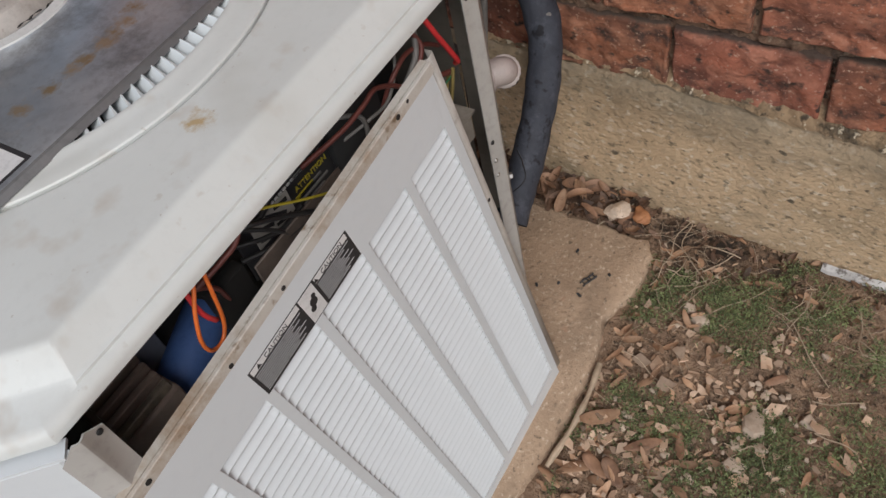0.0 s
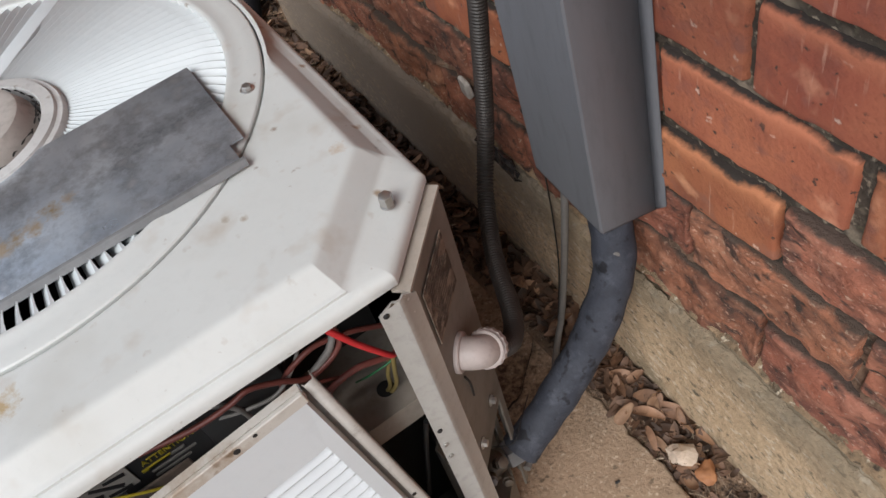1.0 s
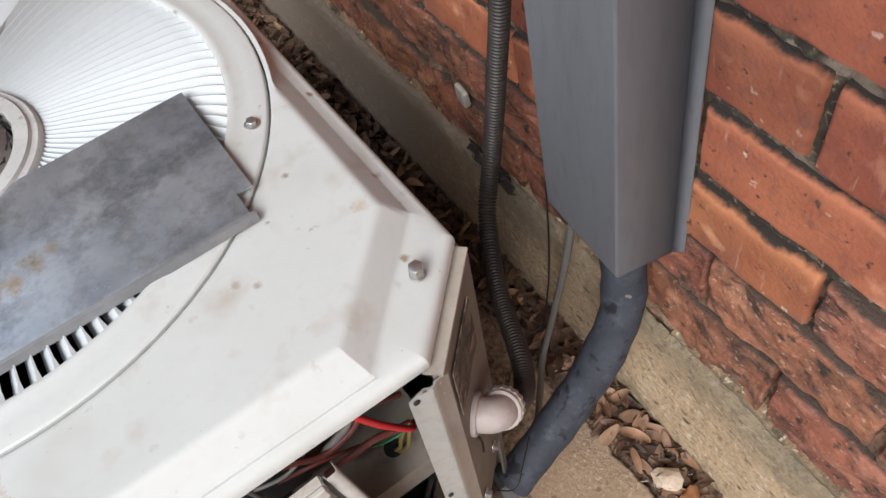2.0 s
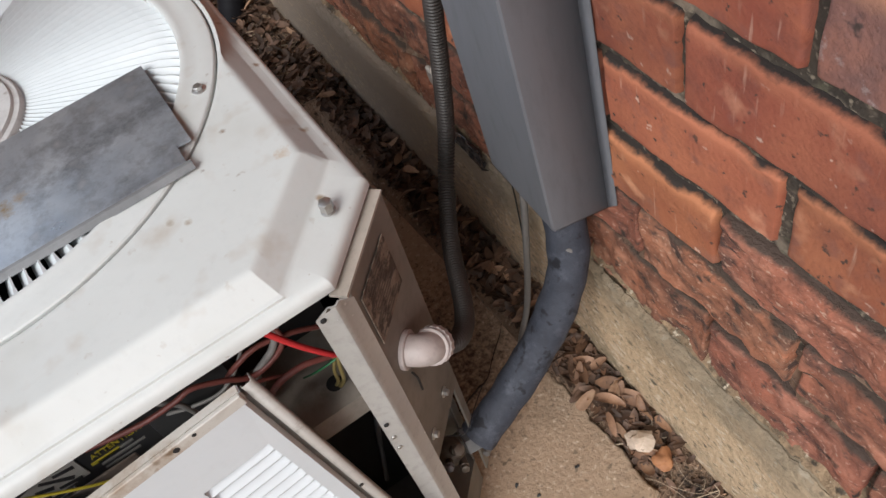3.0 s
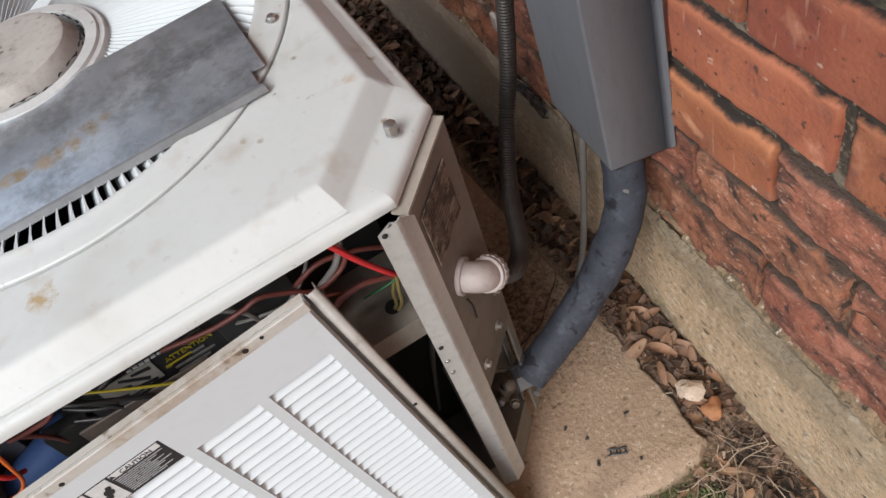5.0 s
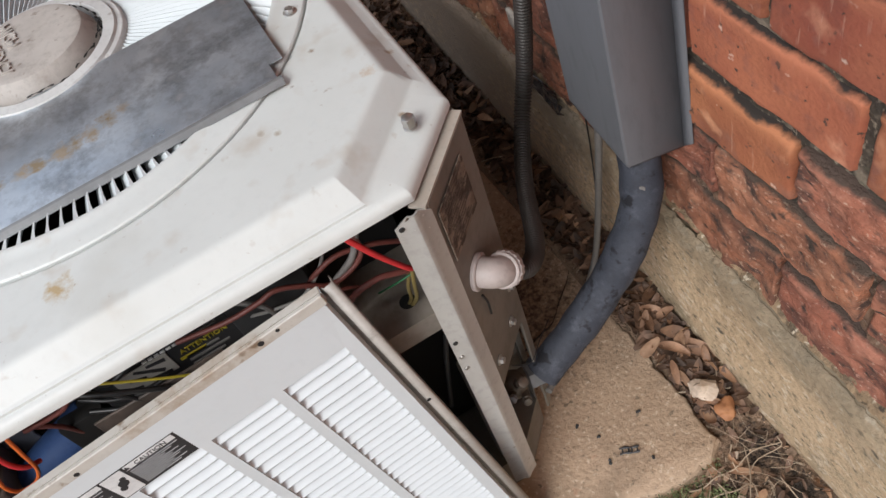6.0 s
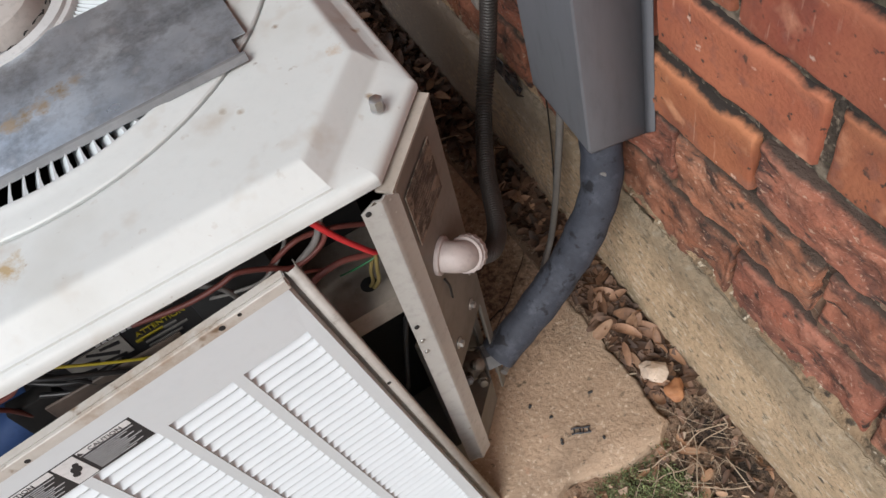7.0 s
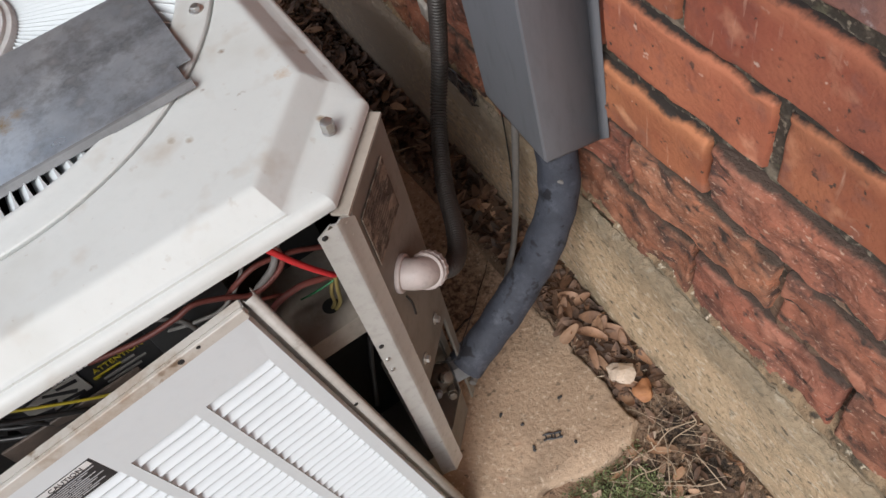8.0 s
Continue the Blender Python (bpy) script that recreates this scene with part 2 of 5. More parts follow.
M_BRICK_FAR = mat("red_clay_bricks", (0.43, 0.155, 0.078), (0.31, 0.092, 0.052), (0.75, 0.95), 6, 150, 0.5, stain=(0.13, 0.06, 0.045), stain_at=(0.58, 0.78), stain_scale=12, depth=0.003, island=0.2)
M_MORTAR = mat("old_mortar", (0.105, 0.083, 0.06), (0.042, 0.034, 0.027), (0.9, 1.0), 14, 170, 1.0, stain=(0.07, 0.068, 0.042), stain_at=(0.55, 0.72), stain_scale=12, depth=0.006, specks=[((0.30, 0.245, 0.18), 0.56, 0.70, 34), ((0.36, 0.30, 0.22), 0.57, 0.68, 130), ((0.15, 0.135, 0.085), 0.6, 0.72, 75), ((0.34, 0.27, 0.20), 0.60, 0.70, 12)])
M_BRICK = mat("red_clay_brick", (0.44, 0.155, 0.078), (0.31, 0.09, 0.049), (0.75, 0.95), 9, 180, 0.6, stain=(0.16, 0.058, 0.042), stain_at=(0.52, 0.78), stain_scale=14, rand=0.22, hue=0.008, depth=0.003, edge=(0.032, 0.024, 0.02), crust=(0.45, 0.165, 0.085), streaks=(0.60, 0.36, 0.26), mott=0.84, specks=[((0.07, 0.04, 0.03), 0.64, 0.71, 95), ((0.28, 0.105, 0.07), 0.56, 0.72, 40), ((0.56, 0.255, 0.15), 0.60, 0.74, 26), ((0.66, 0.47, 0.37), 0.685, 0.75, 60)])
M_BRICK_OLD = mat("weathered_clay_brick", (0.47, 0.178, 0.100), (0.19, 0.080, 0.052), (0.8, 0.95), 19, 150, 0.9, stain=(0.085, 0.050, 0.040), stain_at=(0.51, 0.64), stain_scale=21, rand=0.2, hue=0.006, stretch=(1, 0.75, 1.2), depth=0.006, edge=(0.085, 0.058, 0.044), specks=[((0.52, 0.235, 0.145), 0.52, 0.72, 34), ((0.56, 0.38, 0.27), 0.66, 0.72, 120), ((0.54, 0.31, 0.22), 0.60, 0.72, 210), ((0.05, 0.034, 0.027), 0.60, 0.70, 55)])
M_BRICK_DARK = mat("burnt_purple_brick", (0.32, 0.14, 0.10), (0.12, 0.082, 0.085), (0.7, 0.9), 13, 150, 0.8, stain=(0.46, 0.39, 0.37), stain_at=(0.58, 0.72), stain_scale=36, rand=0.1, depth=0.004, edge=(0.055, 0.04, 0.035), crust=(0.48, 0.24, 0.15), specks=[((0.06, 0.04, 0.035), 0.62, 0.7, 70)])
M_SMEAR = mat("smeared_mortar", (0.38, 0.245, 0.16), (0.20, 0.115, 0.075), (0.85, 1.0), 24, 190, 1.0, stain=(0.075, 0.05, 0.038), stain_at=(0.48, 0.64), stain_scale=19, depth=0.008, specks=[((0.42, 0.32, 0.23), 0.6, 0.7, 60)])
# the dark spots paint damp and shade into the soil by the foundation
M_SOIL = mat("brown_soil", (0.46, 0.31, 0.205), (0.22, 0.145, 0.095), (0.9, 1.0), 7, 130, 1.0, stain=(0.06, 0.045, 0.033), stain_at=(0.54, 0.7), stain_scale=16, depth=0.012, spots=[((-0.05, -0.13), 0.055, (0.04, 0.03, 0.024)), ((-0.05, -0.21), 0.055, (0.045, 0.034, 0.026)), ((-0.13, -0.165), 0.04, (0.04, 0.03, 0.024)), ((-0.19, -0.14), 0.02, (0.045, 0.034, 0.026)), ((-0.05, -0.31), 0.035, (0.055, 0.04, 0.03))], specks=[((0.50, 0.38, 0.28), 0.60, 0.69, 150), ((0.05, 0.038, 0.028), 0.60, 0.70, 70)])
M_LEAF = mat("dry_leaf", (0.31, 0.18, 0.11), (0.14, 0.075, 0.046), (0.5, 0.8), 30, 150, 0.2, rand=0.25, island=0.5)
M_LITTER = mat("dry_leaf_litter", (0.17, 0.095, 0.058), (0.06, 0.036, 0.024), (0.5, 0.8), 30, 150, 0.3, island=0.6)
M_LITTER_PALE = mat("pale_dry_leaf", (0.44, 0.285, 0.18), (0.27, 0.145, 0.08), (0.55, 0.85), 25, 150, 0.3, island=0.4)
M_CRUMB = mat("soil_crumbs", (0.42, 0.29, 0.19), (0.20, 0.13, 0.08), (0.7, 0.9), 20, 120, 0.2, island=0.7)
M_GRASS = mat("small_weeds", (0.20, 0.235, 0.10), (0.11, 0.135, 0.055), (0.6, 0.8), 18, 150, 0.1, island=0.6)
M_TWIG = mat("dry_stalks", (0.55, 0.44, 0.32), (0.34, 0.26, 0.18), (0.7, 0.9), 20, 150, 0.1)
M_CRACK = mat("crack_dark", (0.035, 0.024, 0.018), (0.02, 0.015, 0.012), (0.9, 1.0), 40, 200, 0.4)
M_STONE = mat("pale_stone", (0.60, 0.49, 0.39), (0.44, 0.34, 0.255), (0.7, 0.9), 40, 200, 0.3, rand=0.12)
M_STONE_OR = mat("orange_stone", (0.42, 0.19, 0.08), (0.34, 0.15, 0.07), (0.6, 0.8), 40, 200, 0.2)
M_BLACK = plain("black_print", (0.03, 0.03, 0.033), 0.5)
M_WHITE = plain("white_print", (0.72, 0.72, 0.72), 0.5)
M_GREYINK = plain("grey_print", (0.45, 0.45, 0.46), 0.5)
M_OLDLABEL = mat("peeled_label", (0.30, 0.25, 0.2), (0.17, 0.13, 0.1), (0.6, 0.8), 70, 200, 0.2, stain=(0.06, 0.045, 0.035), stain_at=(0.5, 0.56), stain_scale=60)
M_OLDINK = plain("faded_ink", (0.10, 0.08, 0.065), 0.6)
M_YELLOW = plain("yellow_plastic", (0.42, 0.34, 0.03), 0.45)
M_RED = plain("red_wire", (0.60, 0.035, 0.04), 0.4)
M_ORANGE = plain("orange_wire", (0.72, 0.16, 0.03), 0.4)
M_MAROON = plain("dull_red_wire", (0.17, 0.05, 0.04), 0.5)
M_GREYW = plain("grey_wire", (0.2, 0.19, 0.18), 0.5)
M_GREENW = plain("green_wire", (0.02, 0.14, 0.05), 0.45)
M_BLUE = mat("blue_plastic_sleeve", (0.065, 0.125, 0.32), (0.045, 0.095, 0.25), (0.5, 0.7), 20, 150, 0.06, spec=0.3)
M_BRASS = mat("tarnished_brass", (0.20, 0.17, 0.135), (0.11, 0.095, 0.075), (0.4, 0.65), 40, 160, 0.15, 0.5)

# ---- building helpers ----


def part(name, bm, material, parent=None, label="", off=(0, 0, 0), smooth=40):
    if any(off):
        bmesh.ops.translate(bm, vec=-Vector(off), verts=bm.verts)
    me = bpy.data.meshes.new(name)
    bm.normal_update()
    bm.to_mesh(me)
    bm.free()
    if smooth:
        me.polygons.foreach_set("use_smooth", [True] * len(me.polygons))
        me.set_sharp_from_angle(angle=radians(smooth))
    me.materials.append(material)
    ob = new(name, me)
    if parent is not None:
        ob.parent = parent
    if label:
        ob["label"] = label
    return ob


def thing(name, m, label, category, group="", kind=""):
    ob = new(name)
    ob.matrix_basis = m
    ob.empty_display_size = 0.05
    return tagged(ob, label, category, group, kind)


def box(bm, a, z, bevel=0.0, seg=2):
    lo, hi = [min(p, q) for p, q in zip(a, z)], [max(p, q) for p, q in zip(a, z)]
    r = bmesh.ops.create_cube(bm, size=1.0)
    for v in r["verts"]:
        v.co = Vector([lo[k] + (v.co[k] + 0.5) * (hi[k] - lo[k]) for k in range(3)])
    if bevel:
        es = list({e for v in r["verts"] for e in v.link_edges})
        bmesh.ops.bevel(bm, geom=es, offset=bevel, segments=seg, profile=0.5, affect="EDGES")
    return bm


def smooth_line(pts, n=8):
    P = [Vector(p) for p in pts]
    P = [2 * P[0] - P[1]] + P + [2 * P[-1] - P[-2]]
    out = []
    for k in range(1, len(P) - 2):
        a, b, c, d = P[k - 1:k + 3]
        for q in range(n):
            t = q / n
            out.append(0.5 * (2 * b + (c - a) * t + (2 * a - 5 * b + 4 * c - d) * t * t + (3 * b - a - 3 * c + d) * t ** 3))
    return out + [P[-2]]


def tube(bm, pts, r, seg=12, n=8, caps=True):
    """A round tube along a smoothed line; r is a radius or a function of the length from its start."""
    line = smooth_line(pts, n) if n > 1 else [Vector(p) for p in pts]
    rings, side, run = [], None, 0.0
    for k, p in enumerate(line):
        d = (line[min(k + 1, len(line) - 1)] - line[max(k - 1, 0)]).normalized()
        if side is None:
            side = d.orthogonal().normalized()
        side = (side - d * side.dot(d)).normalized()
        up = d.cross(side)
        if k:
            run += (p - line[k - 1]).length
        rad = r(run) if callable(r) else r
        rings.append([bm.verts.new(p + rad * (math.cos(a) * side + math.sin(a) * up)) for a in (2 * math.pi * q / seg for q in range(seg))])
    for u, w in zip(rings, rings[1:]):
        for q in range(seg):
            bm.faces.new((u[q], u[(q + 1) % seg], w[(q + 1) % seg], w[q]))
    if caps:
        bm.faces.new(rings[0][::-1])
        bm.faces.new(rings[-1])
    return bm


def loops(bm, rows, close=True, cap_first=False, cap_last=False):
    """Skin between rows of points of equal count."""
    vs = [[bm.verts.new(p) for p in row] for row in rows]
    for u, w in zip(vs, vs[1:]):
        n = len(u)
        for q in range(n if close else n - 1):
            bm.faces.new((u[q], u[(q + 1) % n], w[(q + 1) % n], w[q]))
    if cap_first:
        bm.faces.new(vs[0][::-1])
    if cap_last:
        bm.faces.new(vs[-1])
    return bm


def ring(c, r, z, n=64):
    return [(c[0] + r * math.cos(2 * math.pi * k / n), c[1] + r * math.sin(2 * math.pi * k / n), z) for k in range(n)]


def extrude(bm, profile, lo, hi, axis=2, thick=0.0):
    """A closed outline in the two other axes, drawn out along an axis."""
    rows = []
    for v in (lo, hi):
        row = []
        for p, q in profile:
            c = [p, q]
            c.insert(axis, v)
            row.append(c)
        rows.append(row)
    loops(bm, rows, True, True, True)
    bmesh.ops.recalc_face_normals(bm, faces=bm.faces)
    return bm


def sheet(bm, line, thick, lo, hi, axis=2):
    """Bent sheet metal: an open line in plan, given a thickness and drawn out along an axis."""
    P = [Vector(p) for p in line]
    off = []
    for k in range(len(P)):
        d = (P[min(k + 1, len(P) - 1)] - P[max(k - 1, 0)]).normalized()
        off.append(P[k] + thick * Vector((-d.y, d.x)))
    return extrude(bm, [tuple(p) for p in P] + [tuple(p) for p in off[::-1]], lo, hi, axis)


def text_mesh(words, size, thick=0.0003, align="LEFT"):
    cu = bpy.data.curves.new("words", "FONT")
    cu.body, cu.size, cu.extrude, cu.align_x = words, size, thick, align
    tmp = bpy.data.objects.new("words", cu)
    me = bpy.data.meshes.new_from_object(tmp)
    bpy.data.objects.remove(tmp)
    return me


def letters(name, words, size, material, parent, m, thick=0.0003, align="LEFT"):
    me = text_mesh(words, size, thick, align)
    me.materials.clear()
    me.materials.append(material)
    ob = new(name, me)
    ob.parent = parent
    ob.matrix_local = m
    return ob


def hexhead(bm, c, axis, r=0.006, h=0.005, washer=0.009):
    """A hex screw head with its washer, on the point c and along axis."""
    q = Vector(axis).to_track_quat("Z", "Y").to_matrix().to_4x4()
    m = Matrix.Translation(c) @ q
    for n, rad, lo, hi in ((20, washer, 0, 0.0015), (6, r, 0.0015, h)):
        loops(bm, [[m @ Vector(p) for p in ring((0, 0), rad * f, z, n)] for f, z in ((1, lo), (1, hi - 0.0006), (0.85, hi))], True, True, True)
    return bm


# ---- ground, foundation, wall ----


def gz(x, y):
    yy = max(-2.0, min(y, 1.6))
    under_pad = 0.06 if -1.04 < x < -0.118 and -0.07 < y < 0.98 else 0.0
    return 0.035 - under_pad + 0.06 * yy + 0.012 * noise.noise((x * 5, y * 5, 0.3)) + 0.006 * noise.noise((x * 17, y * 17, 2.3))


def build_ground():
    near_x = list(np.arange(-1.6, 0.3, 0.022))
    near_y = list(np.arange(-1.3, 2.4, 0.022))
    xs = [-400, -60, -15, -5, -2.5] + near_x + [0.6, 1.5, 5, 15, 60, 400]
    ys = [-400, -60, -15, -5, -2.2] + near_y + [2.8, 4, 8, 20, 60, 400]
    bm = bmesh.new()
    loops(bm, [[(x, y, gz(x, y)) for x in xs] for y in ys], False)
    bmesh.ops.recalc_face_normals(bm, faces=bm.faces)
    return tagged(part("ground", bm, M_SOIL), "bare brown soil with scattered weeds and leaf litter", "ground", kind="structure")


def build_foundation():
    ys = list([-3.5, -3.0, -2.5, -2.0, -1.8, -1.6] + list(np.arange(-1.5, 1.375, 0.005)))
    bm = bmesh.new()
    rows = []
    for y in ys:
        top = 0.326 + (0.1 * max(-0.45, y) if y < 0 else 0.03 * min(y, 0.35)) + 0.005 * noise.noise((3.1, y * 9, 0)) + 0.003 * noise.noise((3.1, y * 40, 0))
        row = []
        for k in range(13):
            z = -0.1 + (top + 0.1) * k / 12
            row.append((-0.015 + 0.005 * noise.noise((1, y * 7, z * 7)) + 0.0015 * noise.noise((1, y * 50, z * 50)), y, z))
        void = 0.024 if 0.055 < y < 0.125 else 0.0
        open_ = 0.0010 + 0.0045 * max(0.0, noise.noise((2, y * 13, 4)) - 0.05) + (0.010 if void else 0.0)
        jag = 0.004 * noise.noise((6, y * 55, 2))
        lip = 0.003 * noise.noise((8, y * 33, 5)) + 0.0035 * noise.noise((8, y * 120, 5))

        def crumb(z):
            return 0.006 * noise.noise((11, y * 45, z * 45)) + 0.006 * noise.noise((3, y * 110, z * 110))
        gap = max(0.0, 1 - abs(y - 0.088) / 0.034)
        row[-1] = (row[-1][0] + 0.001, y, top - 0.003)
        row += [(-0.0055 + lip, y, top + 0.003 + jag), (-0.0050 + lip, y, top + 0.003 + jag - 0.001 - 0.016 * gap - 0.6 * open_), (-0.0048 + lip + open_, y, top + 0.003 + jag - 0.001 - 0.016 * gap - 0.6 * open_), (-0.0035 + lip + open_ + 0.012 * gap, y, top + 0.005 + jag + 0.010 * gap)]
        for q in range(1, 9):
            z = top + 0.005 + 0.010 * gap + (0.356 - top - 0.005 - 0.010 * gap) * q / 8
            row.append((-0.0045 + 0.019 * (q / 8) ** 1.3 + (0.75 + 0.35 * q / 8) * crumb(z), y, z))
        row += [(0.06, y, 0.360), (0.06, y, -0.1)]
        rows.append(row)
    loops(bm, rows, True, True, True)
    bmesh.ops.recalc_face_normals(bm, faces=bm.faces)
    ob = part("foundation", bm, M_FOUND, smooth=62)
    ob.data.materials.append(M_BED)
    n = len(rows[0])
    for k, p in enumerate(ob.data.polygons):
        if k < n * (len(rows) - 1) and 16 <= k % n < n - 2:
            p.material_index = 1
    return tagged(ob, "stained rough concrete foundation wall under the brickwork", "foundation", kind="structure")


def build_wall():
    bm = bmesh.new()
    box(bm, (0.0135, -3.5, 0.345), (0.24, 1.37, 2.7))
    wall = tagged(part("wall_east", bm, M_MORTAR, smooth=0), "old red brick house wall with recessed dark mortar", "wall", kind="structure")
    bm = bmesh.new()
    rows = []
    for y in np.arange(-1.2, 1.365, 0.0065):
        rows.append([(0.0080 + 0.0030 * noise.noise((y * 30, z * 30, 3)) + 0.0035 * noise.noise((y * 95, z * 95, 6)), y, z) for z in np.arange(0.5, 1.5, 0.0065)])
    loops(bm, rows, False)
    bmesh.ops.recalc_face_normals(bm, faces=bm.faces)
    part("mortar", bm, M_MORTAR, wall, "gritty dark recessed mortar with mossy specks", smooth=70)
    shapes = []
    for s in range(13):
        rng = random.Random(40 + s)
        wear = 2.2 if s > 8 else 1.0
        L, H, D = 0.2060, 0.0855, 0.05
        us = [0, 0.002, 0.005, 0.011] + [0.011 + (L - 0.022) * k / 15 for k in range(1, 15)] + [L - 0.011, L - 0.005, L - 0.002, L]
        vs = [0, 0.0015, 0.004, 0.010] + [0.010 + (H - 0.024) * k / 6 for k in range(1, 6)] + [H - 0.014, H - 0.008, H - 0.004, H - 0.0015, H]
        if s > 8:
            us, vs = ([(a + b) / 2 if h else a for a, b in zip(g, g[1:] + g[-1:]) for h in (0, 1)][:-1] for g in (us, vs))
        nu, nv = len(us) - 1, len(vs) - 1
        bm = bmesh.new()
        grid = []

        def fall(d, r):
            return 0.0 if d >= r else r - math.sqrt(max(0.0, r * r - (r - d) ** 2))

        for v in vs:
            for u in us:
                y, z = u - L / 2, v - H / 2
                top = 0.006 + 0.004 * wear * max(-0.6, noise.noise((y * 14, s * 3.1, 2)))
                x = wear * (0.0032 * noise.noise((y * 18 + s * 7, z * 18, s)) + 0.0012 * noise.noise((y * 60 + s * 7, z * 60, s)))
                x += fall(H - v, top) + fall(v, 0.003) + fall(min(u, L - u), 0.0035 + 0.003 * max(0, noise.noise((z * 30, s, 8))))
                x += 0.006 * wear * max(0, noise.noise((y * 40, z * 40, s * 3.3)) - 0.35) + (0.010 * max(0, noise.noise((y * 26, z * 26, s * 5.1)) - 0.25) if H - v < 0.02 else 0)
                if s > 8:
                    # a crumbled ledge along the top, the lower face spalled away
                    line = -0.002 + 0.016 * noise.noise((y * 16, s * 2.3, 4)) + 0.006 * noise.noise((y * 55, s * 2.3, 4))
                    x += 0.006 * min(1.0, max(0.0, (line - z) / 0.010)) * (0.6 + 0.8 * noise.noise((y * 9, s * 4.7, 6)))
                    x += 0.0018 * noise.noise((y * 95, z * 95, s * 1.7)) + 0.003 * max(0.0, noise.noise((y * 40, z * 120, s * 2.9)))
                y += 0.0016 * wear * noise.noise((z * 22, s, 5 + (u > L / 2)))
                z += 0.0017 * wear * noise.noise((y * 20, s, 9 + (v > H / 2)))
                grid.append(bm.verts.new((x, y, z)))
        W = nu + 1
        for b in range(nv):
            for a in range(nu):
                bm.faces.new((grid[b * W + a], grid[b * W + W + a], grid[b * W + W + a + 1], grid[b * W + a + 1]))
        rim = [grid[a] for a in range(W)] + [grid[b * W + nu] for b in range(1, nv + 1)] + [grid[nv * W + a] for a in range(nu - 1, -1, -1)] + [grid[b * W] for b in range(nv - 1, 0, -1)]
        back = [bm.verts.new((D, v.co.y, v.co.z)) for v in rim]
        for k in range(len(rim)):
            q = (k + 1) % len(rim)
            bm.faces.new((rim[k], rim[q], back[q], back[k]))
        bmesh.ops.recalc_face_normals(bm, faces=bm.faces)
        me = bpy.data.meshes.new("brick")
        bm.to_mesh(me)
        bm.free()
        me.polygons.foreach_set("use_smooth", [True] * len(me.polygons))
        me.set_sharp_from_angle(angle=radians(50))
        me.materials.append(M_BRICK)
        shapes.append(me)
    purple = [me.copy() for me in shapes[4:6]]
    for me in purple:
        me.materials.clear()
        me.materials.append(M_BRICK_DARK)
    old = [me.copy() for me in shapes[9:]]
    del shapes[9:]
    for me in old:
        me.materials.clear()
        me.materials.append(M_BRICK_OLD)
    bm = bmesh.new()
    rows = []
    for y in np.arange(-1.3, 1.36, 0.006):
        row = []
        for k in range(42):
            z = 0.345 + 0.0054 * k
            f = min(1.0, max(0.0, (0.57 - z) / 0.06))
            row.append((0.0105 - 0.011 * f * (0.0 + noise.noise((2.0, y * 11, z * 26)) + 0.8 * noise.noise((9.0, y * 42, z * 60)) + 0.5 * noise.noise((4.0, y * 110, z * 130))), y, z))
        rows.append(row)
    loops(bm, rows, False)
    bmesh.ops.recalc_face_normals(bm, faces=bm.faces)
    part("mortar_smear", bm, M_SMEAR, wall, "crumbling tan mortar smeared over the lowest courses", smooth=60)
    rng = random.Random(8)
    joints = [-0.086, 0.018, -0.097, -0.162, -0.055, -0.168, -0.067, -0.170, -0.05, -0.16, -0.05, -0.16]
    far_v, far_f = [], []
    for c in range(22):
        z = 0.360 + 0.1005 * c + 0.038
        for k in range(-16, 8):
            y = (joints[c] if c < 12 else -0.05 - 0.11 * (c % 2)) + 0.2165 * (k + 0.5)
            if y < -3.4 or y > 1.28 or z > 2.25:
                continue
            if y < -1.25 or c > 12:
                src = rng.choice(shapes)
                b = len(far_v)
                far_v += [(v.co.x, v.co.y + y, v.co.z + z) for v in src.vertices]
                far_f += [tuple(i + b for i in p.vertices) for p in src.polygons]
                continue
            odd = c == 5 and abs(y + 0.2) < 0.11
            worn = c < 2 or (c == 2 and -0.75 < y < -0.1) or rng.random() < (0.05 if y < -0.4 or y > 0.3 else 0)
            ob = new("brick", rng.choice(old if worn else purple if odd or rng.random() < 0.04 else shapes))
            ob.parent = wall
            low = Matrix.Diagonal((1, 1.02, (1.30, 1.07)[c], 1)) if c < 2 else Matrix.Identity(4)
            if c == 0:
                z = 0.381
            ob.matrix_local = pose(rng.uniform(-0.003, 0.003) - (0.004 if worn else 0), y + rng.uniform(-0.003, 0.003), z + rng.uniform(-0.002, 0.002), rng.uniform(-0.9, 0.9), rng.uniform(-1.2, 1.2) + (1.5 if c < 2 else 0), rng.uniform(-0.8, 0.8)) @ low
    me = bpy.data.meshes.new("outlying_bricks")
    me.from_pydata(far_v, [], far_f)
    me.materials.append(M_BRICK_FAR)
    rest = new("outlying_bricks", me)
    rest.parent = wall
    rest["kind"] = "stuff"
    return wall


